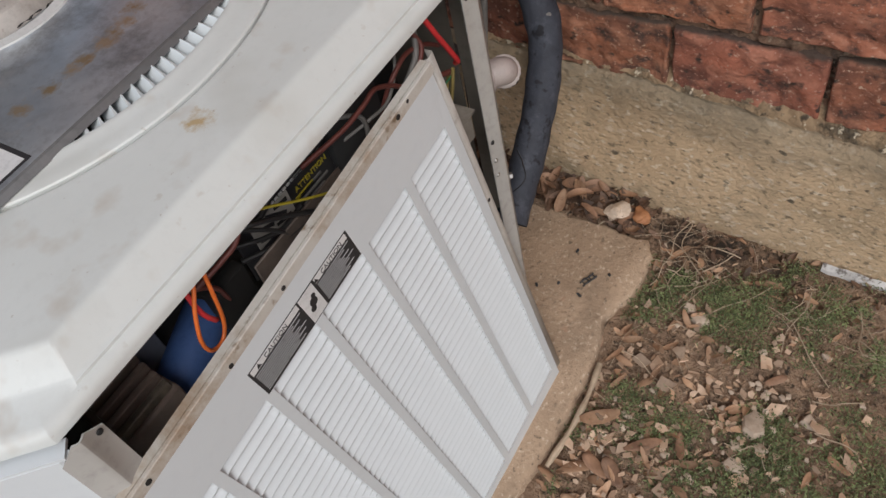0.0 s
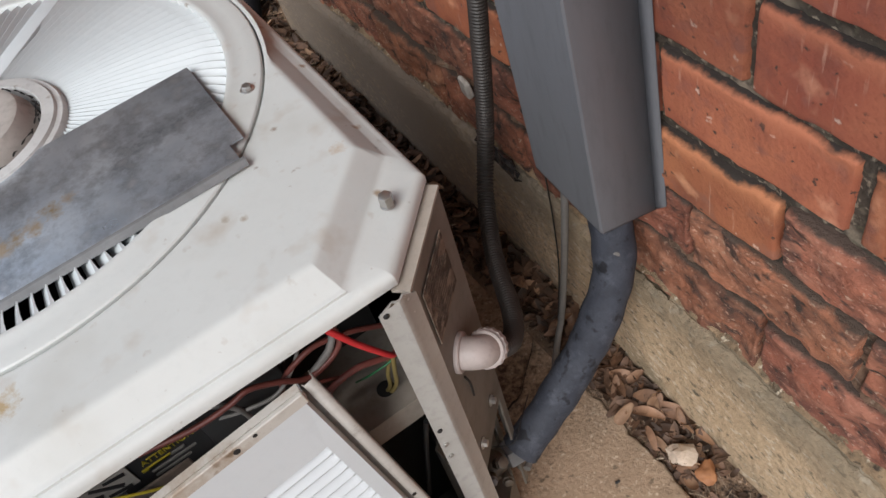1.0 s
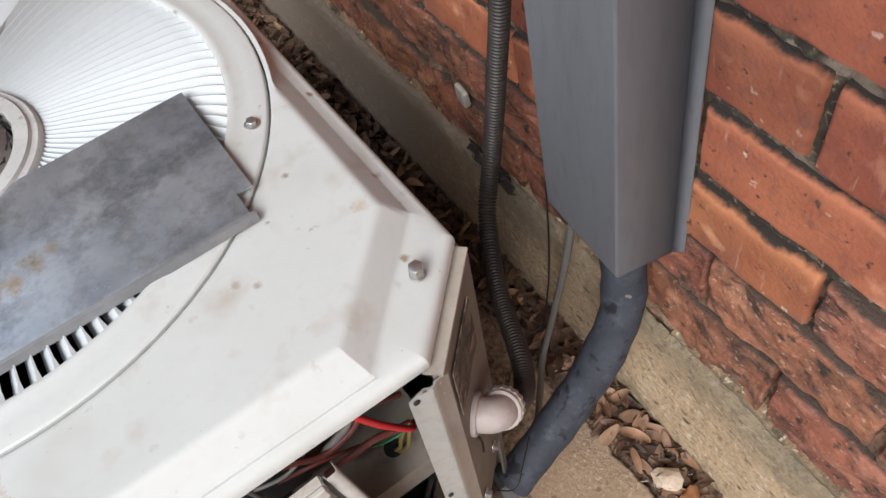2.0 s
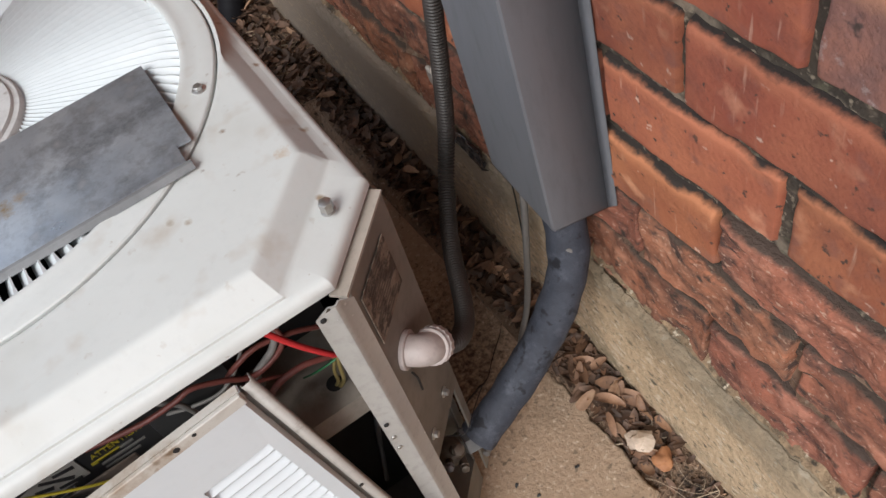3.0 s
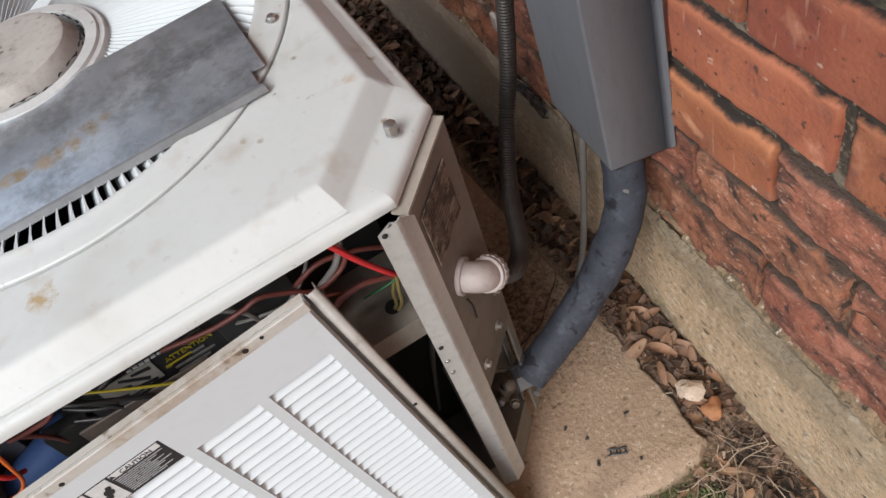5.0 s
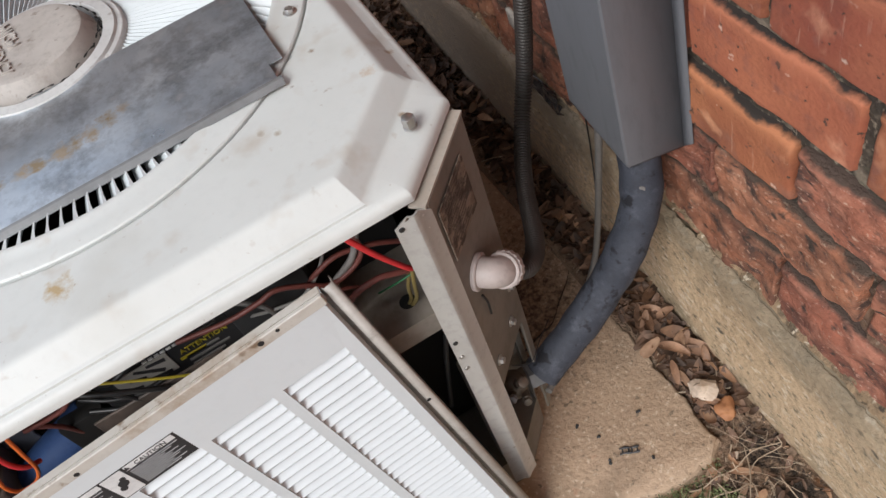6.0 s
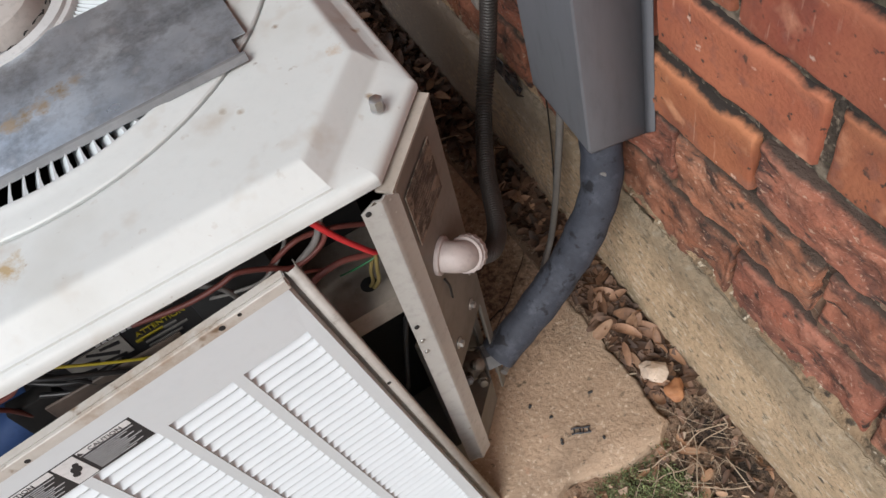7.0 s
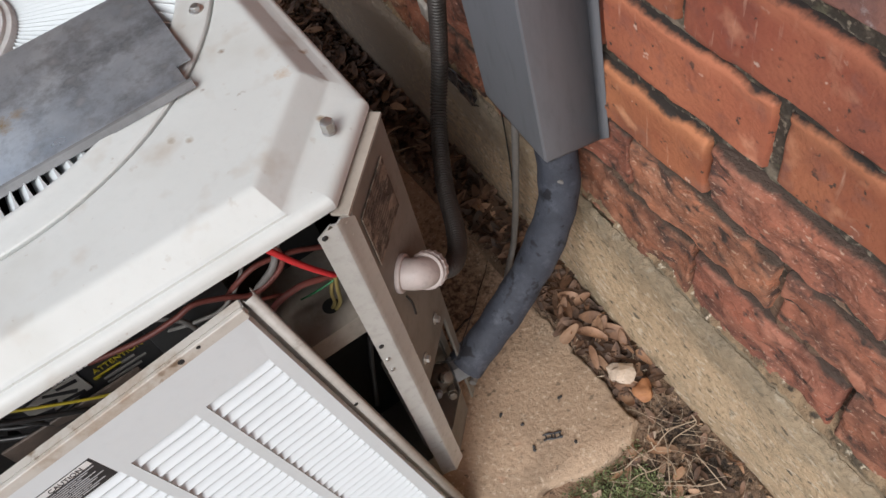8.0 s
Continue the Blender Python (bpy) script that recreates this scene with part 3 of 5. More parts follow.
def build_pad():
    right, back = -0.093, 1.0
    edge = [(-0.30, -0.096), (-0.27, -0.086), (-0.235, -0.102), (-0.19, -0.110), (-0.145, -0.112), (-0.117, -0.110), (-0.106, -0.101), (-0.099, -0.090), (-0.0955, -0.06), (right, 0.0), (-0.095, 0.2), (-0.09, 0.33), (-0.096, 0.7), (-0.094, back), (-1.05, back), (-1.06, 0.4), (-1.05, -0.09), (-0.8, -0.095), (-0.6, -0.088), (-0.52, -0.098), (-0.45, -0.104), (-0.36, -0.104)]
    fine = []
    for a, b in zip(edge, edge[1:] + edge[:1]):
        n = max(1, int(math.dist(a, b) / 0.007))
        for k in range(n):
            x, y = a[0] + (b[0] - a[0]) * k / n, a[1] + (b[1] - a[1]) * k / n
            j = 0.007
            fine.append((x + j * noise.noise((x * 40, y * 40, 1)) + 0.4 * j * noise.noise((x * 130, y * 130, 1)), y + j * noise.noise((x * 40, y * 40, 4)) + 0.4 * j * noise.noise((x * 130, y * 130, 4))))
    c = (-0.55, 0.4)

    def lay(d, z):
        return [(c[0] + (x - c[0]) * (1 - d), c[1] + (y - c[1]) * (1 - d), z + 0.0015 * noise.noise((x * 30, y * 30, z))) for x, y in fine]

    bm = bmesh.new()
    loops(bm, [lay(0, -0.06), lay(0.0, 0.030), lay(0.003, 0.041), lay(0.008, 0.0475), lay(0.017, 0.05)], True, True, True)
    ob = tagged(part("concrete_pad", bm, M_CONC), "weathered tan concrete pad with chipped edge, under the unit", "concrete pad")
    # a dark ribbon just above the pad draws the crack line
    bm = bmesh.new()
    line = smooth_line([(-0.094, 0.305, 0.0528), (-0.112, 0.284, 0.0534), (-0.126, 0.271, 0.0534), (-0.158, 0.246, 0.0534), (-0.186, 0.222, 0.0534), (-0.22, 0.214, 0.0534), (-0.27, 0.20, 0.0534)], 60)
    rows = []
    for a in line:
        w = 0.0016 + 0.0012 * noise.noise((a[0] * 60, a[1] * 60, 2))
        j = 0.003 * noise.noise((a[0] * 90, a[1] * 90, 7))
        rows.append([(a[0] + j + du, a[1] + j + dv, a[2] + h) for du, dv, h in ((-w * 0.65, -w * 0.75, -0.003), (-w * 0.55, -w * 0.65, 0.0), (w * 0.55, w * 0.65, 0.0), (w * 0.65, w * 0.75, -0.003))])
    loops(bm, rows, False)
    bmesh.ops.recalc_face_normals(bm, faces=bm.faces)
    part("crack", bm, M_CRACK, ob, "dark ribbon drawn for the crack across the corner")
    return ob


# an eave out of view, added to hold sky light off wall and gap
def build_unseen_eave():
    bm = bmesh.new()
    box(bm, (-0.66, -3.6, 2.26), (0.7, 2.25, 2.3))
    box(bm, (-0.70, -3.6, 2.22), (-0.66, 2.25, 2.38))
    return tagged(part("ceiling_soffit", bm, plain("unseen_eave_paint", (0.6, 0.58, 0.54), 0.6), smooth=0), "unseen eave boards added to keep sky light off the gap", "eave", kind="structure")


# two walls out of view, added to darken the far end of the gap
def build_unseen_walls():
    bm = bmesh.new()
    box(bm, (0.5, 1.2, -0.1), (0.7, 2.05, 2.26))
    tagged(part("wall_return", bm, plain("brown_wall_paint", (0.16, 0.115, 0.085), 0.8), smooth=0), "unseen dark wall added to darken the ground past the house corner", "wall", kind="structure")
    bm = bmesh.new()
    box(bm, (-2.4, 2.05, -0.1), (0.24, 2.25, 2.26))
    return tagged(part("wall_north", bm, plain("dark_brown_blocker", (0.16, 0.115, 0.085), 0.8), smooth=0), "unseen dark wall added to block light from the north", "wall", kind="structure")


build_unseen_eave()
build_unseen_walls()
build_ground()
build_foundation()
wall = build_wall()
pad = build_pad()

# ---- the condenser unit, tilted slightly towards the wall ----
UP0 = Vector((-0.317, 0.004, 0.742))
UB = Vector((-0.5925, 0.42, 0.055))
UNIT = Matrix.Translation(UP0) @ pose(0, 0, 0, 0, 3.3, 0) @ Matrix.Translation(UB - UP0)
FAN = (-0.566, 0.420)
OUT = [(-0.317, 0.004), (-0.238, 0.083), (-0.238, 0.757), (-0.317, 0.836), (-0.868, 0.836), (-0.947, 0.757), (-0.947, 0.083), (-0.868, 0.004)]


def inset(poly, ds):
    n, out, lines = len(poly), [], []
    for k in range(n):
        a, b = Vector(poly[k]), Vector(poly[(k + 1) % n])
        d = (b - a).normalized()
        lines.append((a + ds[k] * Vector((-d.y, d.x)), d))
    for k in range(n):
        (p, d), (q, e) = lines[k - 1], lines[k]
        t = (q - p).cross(e) / d.cross(e)
        out.append(p + t * d)
    return out


def unit_part(name, bm, material, parent, label="", smooth=40):
    return part(name, bm, material, parent, label, UB, smooth)


def build_unit():
    ac = thing("air_conditioner", UNIT, "weathered off-white outdoor condenser unit with its front panel off", "air conditioner")
    # top cover
    rim = [0.037, 0.017, 0.037, 0.013, 0.037, 0.017, 0.037, 0.013]
    polys = [(inset(OUT, [d] * 8), z) for d, z in ((0.0, 0.7445), (0.0, 0.7500), (0.0008, 0.7530), (0.0026, 0.7557), (0.0052, 0.7573), (0.0074, 0.7580), (0.0088, 0.7584))]
    polys += [(inset(OUT, [r + d for r in rim]), z) for d, z in ((-0.0040, 0.7610), (-0.0012, 0.7622), (0.0004, 0.7632), (0.0018, 0.7648), (0.0042, 0.7671), (0.0150, 0.7774), (0.0176, 0.7798), (0.0198, 0.7812), (0.0225, 0.7820), (0.0255, 0.782))]
    angles = [2 * math.pi * k / 128 for k in range(128)]
    for p, _ in polys:
        angles += [math.atan2(v[1] - FAN[1], v[0] - FAN[0]) % (2 * math.pi) for v in p]
    angles = sorted(angles)
    angles = [a for k, a in enumerate(angles) if k == 0 or a - angles[k - 1] > 1e-4]

    def onto(poly, a):
        d, o, best = Vector((math.cos(a), math.sin(a))), Vector(FAN), None
        for k in range(8):
            p, q = Vector(poly[k]), Vector(poly[(k + 1) % 8])
            e = q - p
            den = d.cross(e)
            if abs(den) < 1e-9:
                continue
            t, s = (p - o).cross(e) / den, (p - o).cross(d) / den
            if t > 0 and -1e-6 <= s <= 1 + 1e-6:
                best = t if best is None else min(best, t)
        # where the guard's seat crosses the bevel, the sheet stands upright round it
        return o + max(best, 0.3118) * d

    rows = [[(*onto(inset(OUT, [0.0025] * 8), a), 0.7445) for a in angles]]
    rows += [[(*onto(p, a), z) for a in angles] for p, z in polys]
    for r, z in ((0.3115, 0.782), (0.3085, 0.782), (0.3075, 0.7812), (0.3070, 0.778), (0.3066, 0.745), (0.300, 0.742), (0.300, 0.60)):
        rows.append([(FAN[0] + r * math.cos(a), FAN[1] + r * math.sin(a), z) for a in angles])
    bm = bmesh.new()
    loops(bm, rows)
    bmesh.ops.recalc_face_normals(bm, faces=bm.faces)
    cover = unit_part("top_cover", bm, M_CAP, ac, "off-white steel top cover with stains", 50)
    bm = bmesh.new()
    hexhead(bm, (-0.284, 0.063, 0.7655), (0, 0, 1), 0.0062, 0.012, 0.0068)
    unit_part("bolt", bm, M_STEEL, cover)
    # fan guard
    guard_rows = [ring(FAN, r, z, 96) for r, z in ((0.3055, 0.776), (0.3057, 0.7830), (0.3045, 0.7845), (0.302, 0.7852), (0.290, 0.7853), (0.281, 0.7857), (0.2775, 0.7868), (0.2745, 0.7872), (0.2720, 0.7873), (0.2700, 0.7864), (0.2690, 0.7840), (0.2678, 0.770))]
    bm = bmesh.new()
    loops(bm, guard_rows)
    bmesh.ops.recalc_face_normals(bm, faces=bm.faces)
    guard = unit_part("fan_guard", bm, M_CAP, ac, "white plastic fan guard with tilted radial fins", 30)
    for deg in (-30, 90, 210):
        a = radians(deg)
        bm = bmesh.new()
        hexhead(bm, (FAN[0] + 0.2925 * math.cos(a), FAN[1] + 0.2925 * math.sin(a), 0.7851), (0, 0, 1), 0.005, 0.0055, 0.0075)
        unit_part("screw", bm, M_STEEL, guard)
    # one tilted fin, then its fellows
    bm = bmesh.new()
    rows = []
    for k in range(15):
        u = 1 - (1 - k / 14) ** 1.5
        r = 0.088 + (0.2740 - 0.088) * u
        z = 0.7865 + 0.0025 * math.sin(math.pi * u) - 0.0065 * max(0, (u - 0.82) / 0.18) ** 2
        w = 0.0026 + 0.0030 * u
        h = 0.012 + 0.003 * u
        c = Vector((r, 0.0395, z))
        upv, side = Vector((0, w, 0)), Vector((0, 0.9, -0.43)) * (0.0007 + 0.0034 * max(0, (u - 0.88) / 0.12) ** 1.6)
        rows.append([c + upv + side, c - upv - Vector((0, 0, h)) + side, c - upv - Vector((0, 0, h)) - side, c + upv - side])
    loops(bm, rows, True, True, True)
    bmesh.ops.recalc_face_normals(bm, faces=bm.faces)
    fin = bpy.data.meshes.new("fin")
    bm.to_mesh(fin)
    bm.free()
    fin.materials.append(M_FIN)
    count = 120
    spokes = (46, 136, 226)
    for k in range(count):
        deg = 360 * k / count
        if min(abs((deg - s + 180) % 360 - 180) for s in spokes) < 1.9:
            continue
        ob = new("fin", fin)
        ob.parent = guard
        ob.matrix_local = Matrix.Translation(Vector((*FAN, 0)) - UB) @ pose(0, 0, 0, 0, 0, deg)
    for s in spokes:
        bm = bmesh.new()
        box(bm, (0.085, 0.0275, 0.770), (0.2735, 0.0515, 0.7900), 0.004)
        bmesh.ops.rotate(bm, cent=(0, 0, 0), matrix=Matrix.Rotation(radians(s), 3, "Z"), verts=bm.verts)
        bmesh.ops.translate(bm, vec=(*FAN, 0), verts=bm.verts)
        unit_part("spoke", bm, M_FIN, guard)
    bm = bmesh.new()
    loops(bm, [ring(FAN, r, z, 72) for r, z in ((0.1035, 0.772), (0.1035, 0.789), (0.101, 0.792), (0.0955, 0.7925), (0.094, 0.796), (0.082, 0.797), (0.0795, 0.794), (0.079, 0.77))])
    bmesh.ops.recalc_face_normals(bm, faces=bm.faces)
    unit_part("hub_rim", bm, M_HUBRIM, guard, "stepped off-white hub rim")
    bm = bmesh.new()
    loops(bm, [ring(FAN, r, z, 64) for r, z in ((0.0745, 0.77), (0.0735, 0.792), (0.0655, 0.8070), (0.0640, 0.8098), (0.0615, 0.8108), (0.055, 0.8112), (0.03, 0.8115), (0.004, 0.8115))], True, False, True)
    bmesh.ops.recalc_face_normals(bm, faces=bm.faces)
    hub = unit_part("hub", bm, M_HUB, guard, "dusty grey motor cap with raised lettering", 30)
    wm = Matrix.Translation(Vector((*FAN, 0.8115)) - UB) @ pose(0, 0, 0, 0, 0, -83)
    letters("lettering", "HIGH", 0.0215, M_HUB, hub, wm @ pose(-0.052, -0.018, 0), 0.0022)
    letters("lettering", "EFFICIENCY", 0.0185, M_HUB, hub, wm @ pose(-0.055, -0.036, 0), 0.0022)
    rng = random.Random(17)
    for k in range(16):
        a = radians(rng.gauss(-12, 26))
        bm = bmesh.new()
        d, l = Vector((-math.sin(a + rng.uniform(-0.5, 0.5)), math.cos(a), 0)), rng.uniform(0.003, 0.011)
        c = Vector((FAN[0] + 0.0772 * math.cos(a), FAN[1] + 0.0772 * math.sin(a), 0.795 + rng.uniform(-0.002, 0.003)))
        tube(bm, [c - d * l, c + Vector((0, 0, 0.0012)), c + d * l], lambda r: 0.0006 + 0.0004 * math.sin(r * 500), 5, 4)
        unit_part("debris", bm, M_DARK, guard)
    # fan motor and cavity below
    bm = bmesh.new()
    loops(bm, [ring(FAN, r, z, 48) for r, z in ((0.068, 0.79), (0.068, 0.66), (0.01, 0.655))], True, False, True)
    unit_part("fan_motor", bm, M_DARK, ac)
    # the near-black skin puts the cavity's shade into the colour
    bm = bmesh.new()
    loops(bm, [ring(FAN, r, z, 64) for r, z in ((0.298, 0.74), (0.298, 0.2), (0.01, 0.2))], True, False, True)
    unit_part("coil", bm, M_DARK, ac, "coil round the fan, near-black for the cavity's shade")
    # body: right, back, left sides
    bm = bmesh.new()
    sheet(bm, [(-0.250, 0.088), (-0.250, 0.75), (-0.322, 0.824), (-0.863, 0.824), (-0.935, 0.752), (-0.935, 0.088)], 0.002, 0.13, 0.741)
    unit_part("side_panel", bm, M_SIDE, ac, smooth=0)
    # base pan
    bm = bmesh.new()
    base = inset(OUT, [0.012, 0.012, 0.012, 0.012, 0.012, 0.012, 0.012, 0.02])
    loops(bm, [[(v[0], v[1], z) for v in base] for z in (0.04, 0.128, 0.13)], True, True, True)
    bmesh.ops.recalc_face_normals(bm, faces=bm.faces)
    unit_part("base_pan", bm, M_SIDE, ac, "taupe steel base pan darkened for shade", 0)
    # corner panels
    for flip in (False, True):
        def fx(x):
            return (-1.185 - x) if flip else x
        bm = bmesh.new()
        line = [(fx(-0.318), -0.002), (fx(-0.308), -0.001), (fx(-0.2335), 0.0735), (fx(-0.2365), 0.092)]
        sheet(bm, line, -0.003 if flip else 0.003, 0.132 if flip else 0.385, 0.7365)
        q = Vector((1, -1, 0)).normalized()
        # the wall-side panel gets the shaded taupe, its twin stays pale
        cp = unit_part("corner_panel", bm, M_PANEL if flip else M_SIDE, ac, "pale grey corner panel" if flip else "taupe corner panel with its shade in the colour", 30)
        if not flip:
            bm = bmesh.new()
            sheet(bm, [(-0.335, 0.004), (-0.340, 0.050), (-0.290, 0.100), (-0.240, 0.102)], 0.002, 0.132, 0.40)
            unit_part("recess", bm, M_SIDE, cp, "recess round the service valve in shade-darkened taupe", 0)
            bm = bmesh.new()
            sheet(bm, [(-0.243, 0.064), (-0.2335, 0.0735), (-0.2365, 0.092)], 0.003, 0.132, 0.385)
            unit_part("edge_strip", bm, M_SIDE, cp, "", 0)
        bm = bmesh.new()
        sheet(bm, [(fx(-0.312), -0.0045), (fx(-0.2315), 0.076)], 0.016 if not flip else -0.016, 0.7365, 0.7395)
        unit_part("flange", bm, M_PANEL if flip else M_CORNER, cp, "paler top flange")
        # corner post
        bm = bmesh.new()
        line = [(fx(-0.3440), -0.0060), (fx(-0.3305), -0.0088), (fx(-0.3278), -0.0106), (fx(-0.3252), -0.0114), (fx(-0.3226), -0.0107), (fx(-0.3198), -0.0084), (fx(-0.3065), -0.0006)]
        sheet(bm, line, -0.0016 if flip else 0.0016, 0.13, 0.7455)
        for v in bm.verts:
            if v.co.z > 0.7 and abs(v.co.x - fx(-0.3445)) < 0.003:
                v.co.z -= 0.011
            elif v.co.z > 0.7 and abs(v.co.x - fx(-0.3065)) < 0.004:
                v.co.z -= 0.016
        post = unit_part("corner_post", bm, M_POST, ac, "bent taupe steel corner post with screw holes", 28)
        # the two upper heads are near-black and stand for empty screw holes
        for z in (0.7335, 0.535, 0.505, 0.48):
            bm = bmesh.new()
            hexhead(bm, (fx(-0.3385), -0.0073, z), (0, -1, 0), 0.0022, 0.002, 0.0028)
            unit_part("screw", bm, M_STEEL if z < 0.53 else M_DARK, post)
        if not flip:
            n = Vector((1, -1, 0)).normalized()
            e = Vector((1, 1, 0)).normalized()

            def at(s, z, d=0.0):
                return Vector((-0.307, -0.0005, 0)) + e * s + n * d + Vector((0, 0, z))
            # faded data label
            bm = bmesh.new()
            loops(bm, [[at(0.006, 0.716, 0.001), at(0.076, 0.716, 0.001), at(0.076, 0.642, 0.001), at(0.006, 0.642, 0.001)], [at(0.006, 0.716, 0.002), at(0.076, 0.716, 0.002), at(0.076, 0.642, 0.002), at(0.006, 0.642, 0.002)]], True, True, True)
            bmesh.ops.recalc_face_normals(bm, faces=bm.faces)
            unit_part("data_label", bm, M_OLDLABEL, cp, "peeling faded data label")
            for k in range(13):
                bm = bmesh.new()
                u0 = 0.010 + 0.004 * (k * 5 % 4)
                u1 = 0.070 - 0.006 * (k * 3 % 4)
                zz = 0.712 - 0.0052 * k
                loops(bm, [[at(u0, zz, d), at(u1, zz, d), at(u1, zz - 0.0016, d), at(u0, zz - 0.0016, d)] for d in (0.0019, 0.0024)], True, True, True)
                bmesh.ops.recalc_face_normals(bm, faces=bm.faces)
                unit_part("text_bar", bm, M_OLDINK, cp, smooth=0)
            for s, z in ((0.065, 0.428), (0.012, 0.43), (0.088, 0.47)):
                bm = bmesh.new()
                hexhead(bm, at(s, z, 0.0005), n, 0.0045, 0.006, 0.007)
                unit_part("bolt", bm, M_STEEL, cp)
            bm = bmesh.new()
            tube(bm, [at(0.026, 0.549, 0.001), at(0.0265, 0.535, 0.004), at(0.026, 0.512, 0.0035)], 0.0013, 8)
            unit_part("hook", bm, M_DARK, cp)
            # conduit elbow
            c = at(0.033, 0.583)
            bm = bmesh.new()
            mtx = Matrix.Translation(c) @ n.to_track_quat("Z", "Y").to_matrix().to_4x4()
            loops(bm, [[mtx @ Vector(p) for p in ring((0, 0), r, z, 32)] for r, z in ((0.0205, 0), (0.0205, 0.004), (0.0195, 0.005), (0.017, 0.005))], True, True, True)
            elbow = unit_part("elbow_fitting", bm, M_PVC, ac, "grey-pink plastic conduit elbow")
            bm = bmesh.new()
            d = Vector((0.55, 0.42, -0.66)).normalized()
            tip = c + n * 0.021 + d * 0.024
            tube(bm, [c, c + n * 0.010, c + n * 0.017 + d * 0.003, c + n * 0.021 + d * 0.011, tip], 0.0165, 24)
            unit_part("bend", bm, M_PVC, elbow)
            mtx = Matrix.Translation(tip - d * 0.011) @ d.to_track_quat("Z", "Y").to_matrix().to_4x4()
            for n_, r, lo, hi in ((32, 0.0195, 0, 0.004), (36, 0.0208, 0.006, 0.016)):
                bm = bmesh.new()
                loops(bm, [[mtx @ Vector((p[0] * (1 - 0.06 * (q % 2)), p[1] * (1 - 0.06 * (q % 2)), p[2])) if n_ > 32 else mtx @ Vector(p) for q, p in enumerate(ring((0, 0), r * f, z, n_))] for f, z in ((0.9, lo), (1, lo + 0.0015), (1, hi - 0.0015), (0.86, hi))], True, True, True)
                unit_part("collar" if n_ == 32 else "nut", bm, M_PVC, elbow)
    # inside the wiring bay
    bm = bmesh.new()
    # the plate's near-black colour carries the shade deep in the bay
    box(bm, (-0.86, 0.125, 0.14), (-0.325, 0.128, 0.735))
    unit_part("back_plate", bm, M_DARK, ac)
    bm = bmesh.new()
    box(bm, (-0.455, 0.024, 0.556), (-0.318, 0.125, 0.559))
    box(bm, (-0.455, 0.0225, 0.526), (-0.330, 0.0245, 0.559))
    shelf = unit_part("shelf", bm, mat("dusty_beige_paint", (0.36, 0.315, 0.27), (0.27, 0.23, 0.19), (0.5, 0.7), 14, 90, 0.1, stain=(0.14, 0.11, 0.085), stain_at=(0.55, 0.75), stain_scale=18), ac, "dusty beige wiring shelf with a cable hole", 0)
    bm = bmesh.new()
    loops(bm, [ring((-0.358, 0.052), 0.0095, 0.5594, 20), ring((-0.358, 0.052), 0.0095, 0.5597, 20)], True, True, True)
    unit_part("cable_hole", bm, M_DARK, shelf)
    bm = bmesh.new()
    box(bm, (-0.512, 0.055, 0.60), (-0.43, 0.12, 0.70), 0.003)
    unit_part("relay_box", bm, plain("charcoal_plastic", (0.035, 0.036, 0.038), 0.6), ac, "dark grey relay box")
    # black notice plate
    bm = bmesh.new()
    box(bm, (-0.650, 0.062, 0.618), (-0.512, 0.065, 0.706), 0.001, 1)
    plate = unit_part("notice_plate", bm, M_BLACK, ac, "black notice plate with yellow heading")
    bm = bmesh.new()
    box(bm, (-0.572, 0.0605, 0.6520), (-0.545, 0.062, 0.6550))
    unit_part("heading_bar", bm, M_YELLOW, plate, smooth=0)
    face = pose(0, 0, 0, 90, 0, 0)
    letters("heading", "ATTENTION", 0.0088, M_YELLOW, plate, Matrix.Translation(Vector((-0.5685, 0.0614, 0.6595)) - UB) @ face, 0.0006)
    bm = bmesh.new()
    box(bm, (-0.632, 0.0605, 0.646), (-0.578, 0.062, 0.674))
    field = unit_part("picture_field", bm, plain("aged_white_print", (0.42, 0.40, 0.37), 0.6), plate, "grey-white pictogram field", 0)
    for k, (a, b) in enumerate((((-0.612, 0.672), (-0.588, 0.655)), ((-0.620, 0.664), (-0.606, 0.658)), ((-0.600, 0.670), (-0.582, 0.668)), ((-0.604, 0.652), (-0.584, 0.649)), ((-0.628, 0.654), (-0.614, 0.649)))):
        bm = bmesh.new()
        d = (Vector(b) - Vector(a)).normalized() * 0.0016
        q = [(a[0] - d.y, a[1] + d.x), (a[0] + d.y, a[1] - d.x), (b[0] + d.y * 2, b[1] - d.x * 2), (b[0] - d.y, b[1] + d.x)]
        loops(bm, [[(u, yy, w) for u, w in q] for yy in (0.0604, 0.0598)], True, True, True)
        bmesh.ops.recalc_face_normals(bm, faces=bm.faces)
        unit_part("pictogram", bm, M_BLACK, field, smooth=0)
    for k in range(9):
        bm = bmesh.new()
        box(bm, (-0.600 + 0.0062 * k, 0.0605, 0.6755), (-0.5955 + 0.0062 * k, 0.062, 0.6775))
        unit_part("text_bar", bm, M_WHITE, plate, smooth=0)
    bm = bmesh.new()
    box(bm, (-0.66, 0.034, 0.56), (-0.53, 0.037, 0.668), 0.001, 1)
    unit_part("lower_plate", bm, mat("dusty_brown_steel", (0.12, 0.09, 0.074), (0.065, 0.05, 0.042), (0.5, 0.7), 20, 110, 0.1, stain=(0.05, 0.04, 0.034), stain_at=(0.5, 0.65), stain_scale=25), ac, "dark brown inner plate")
    for k in range(4):
        bm = bmesh.new()
        box(bm, (-0.566, 0.0605, (0.676, 0.652, 0.645, 0.638)[k]), (-0.524 - 0.008 * (k % 2), 0.062, (0.678, 0.654, 0.647, 0.640)[k]))
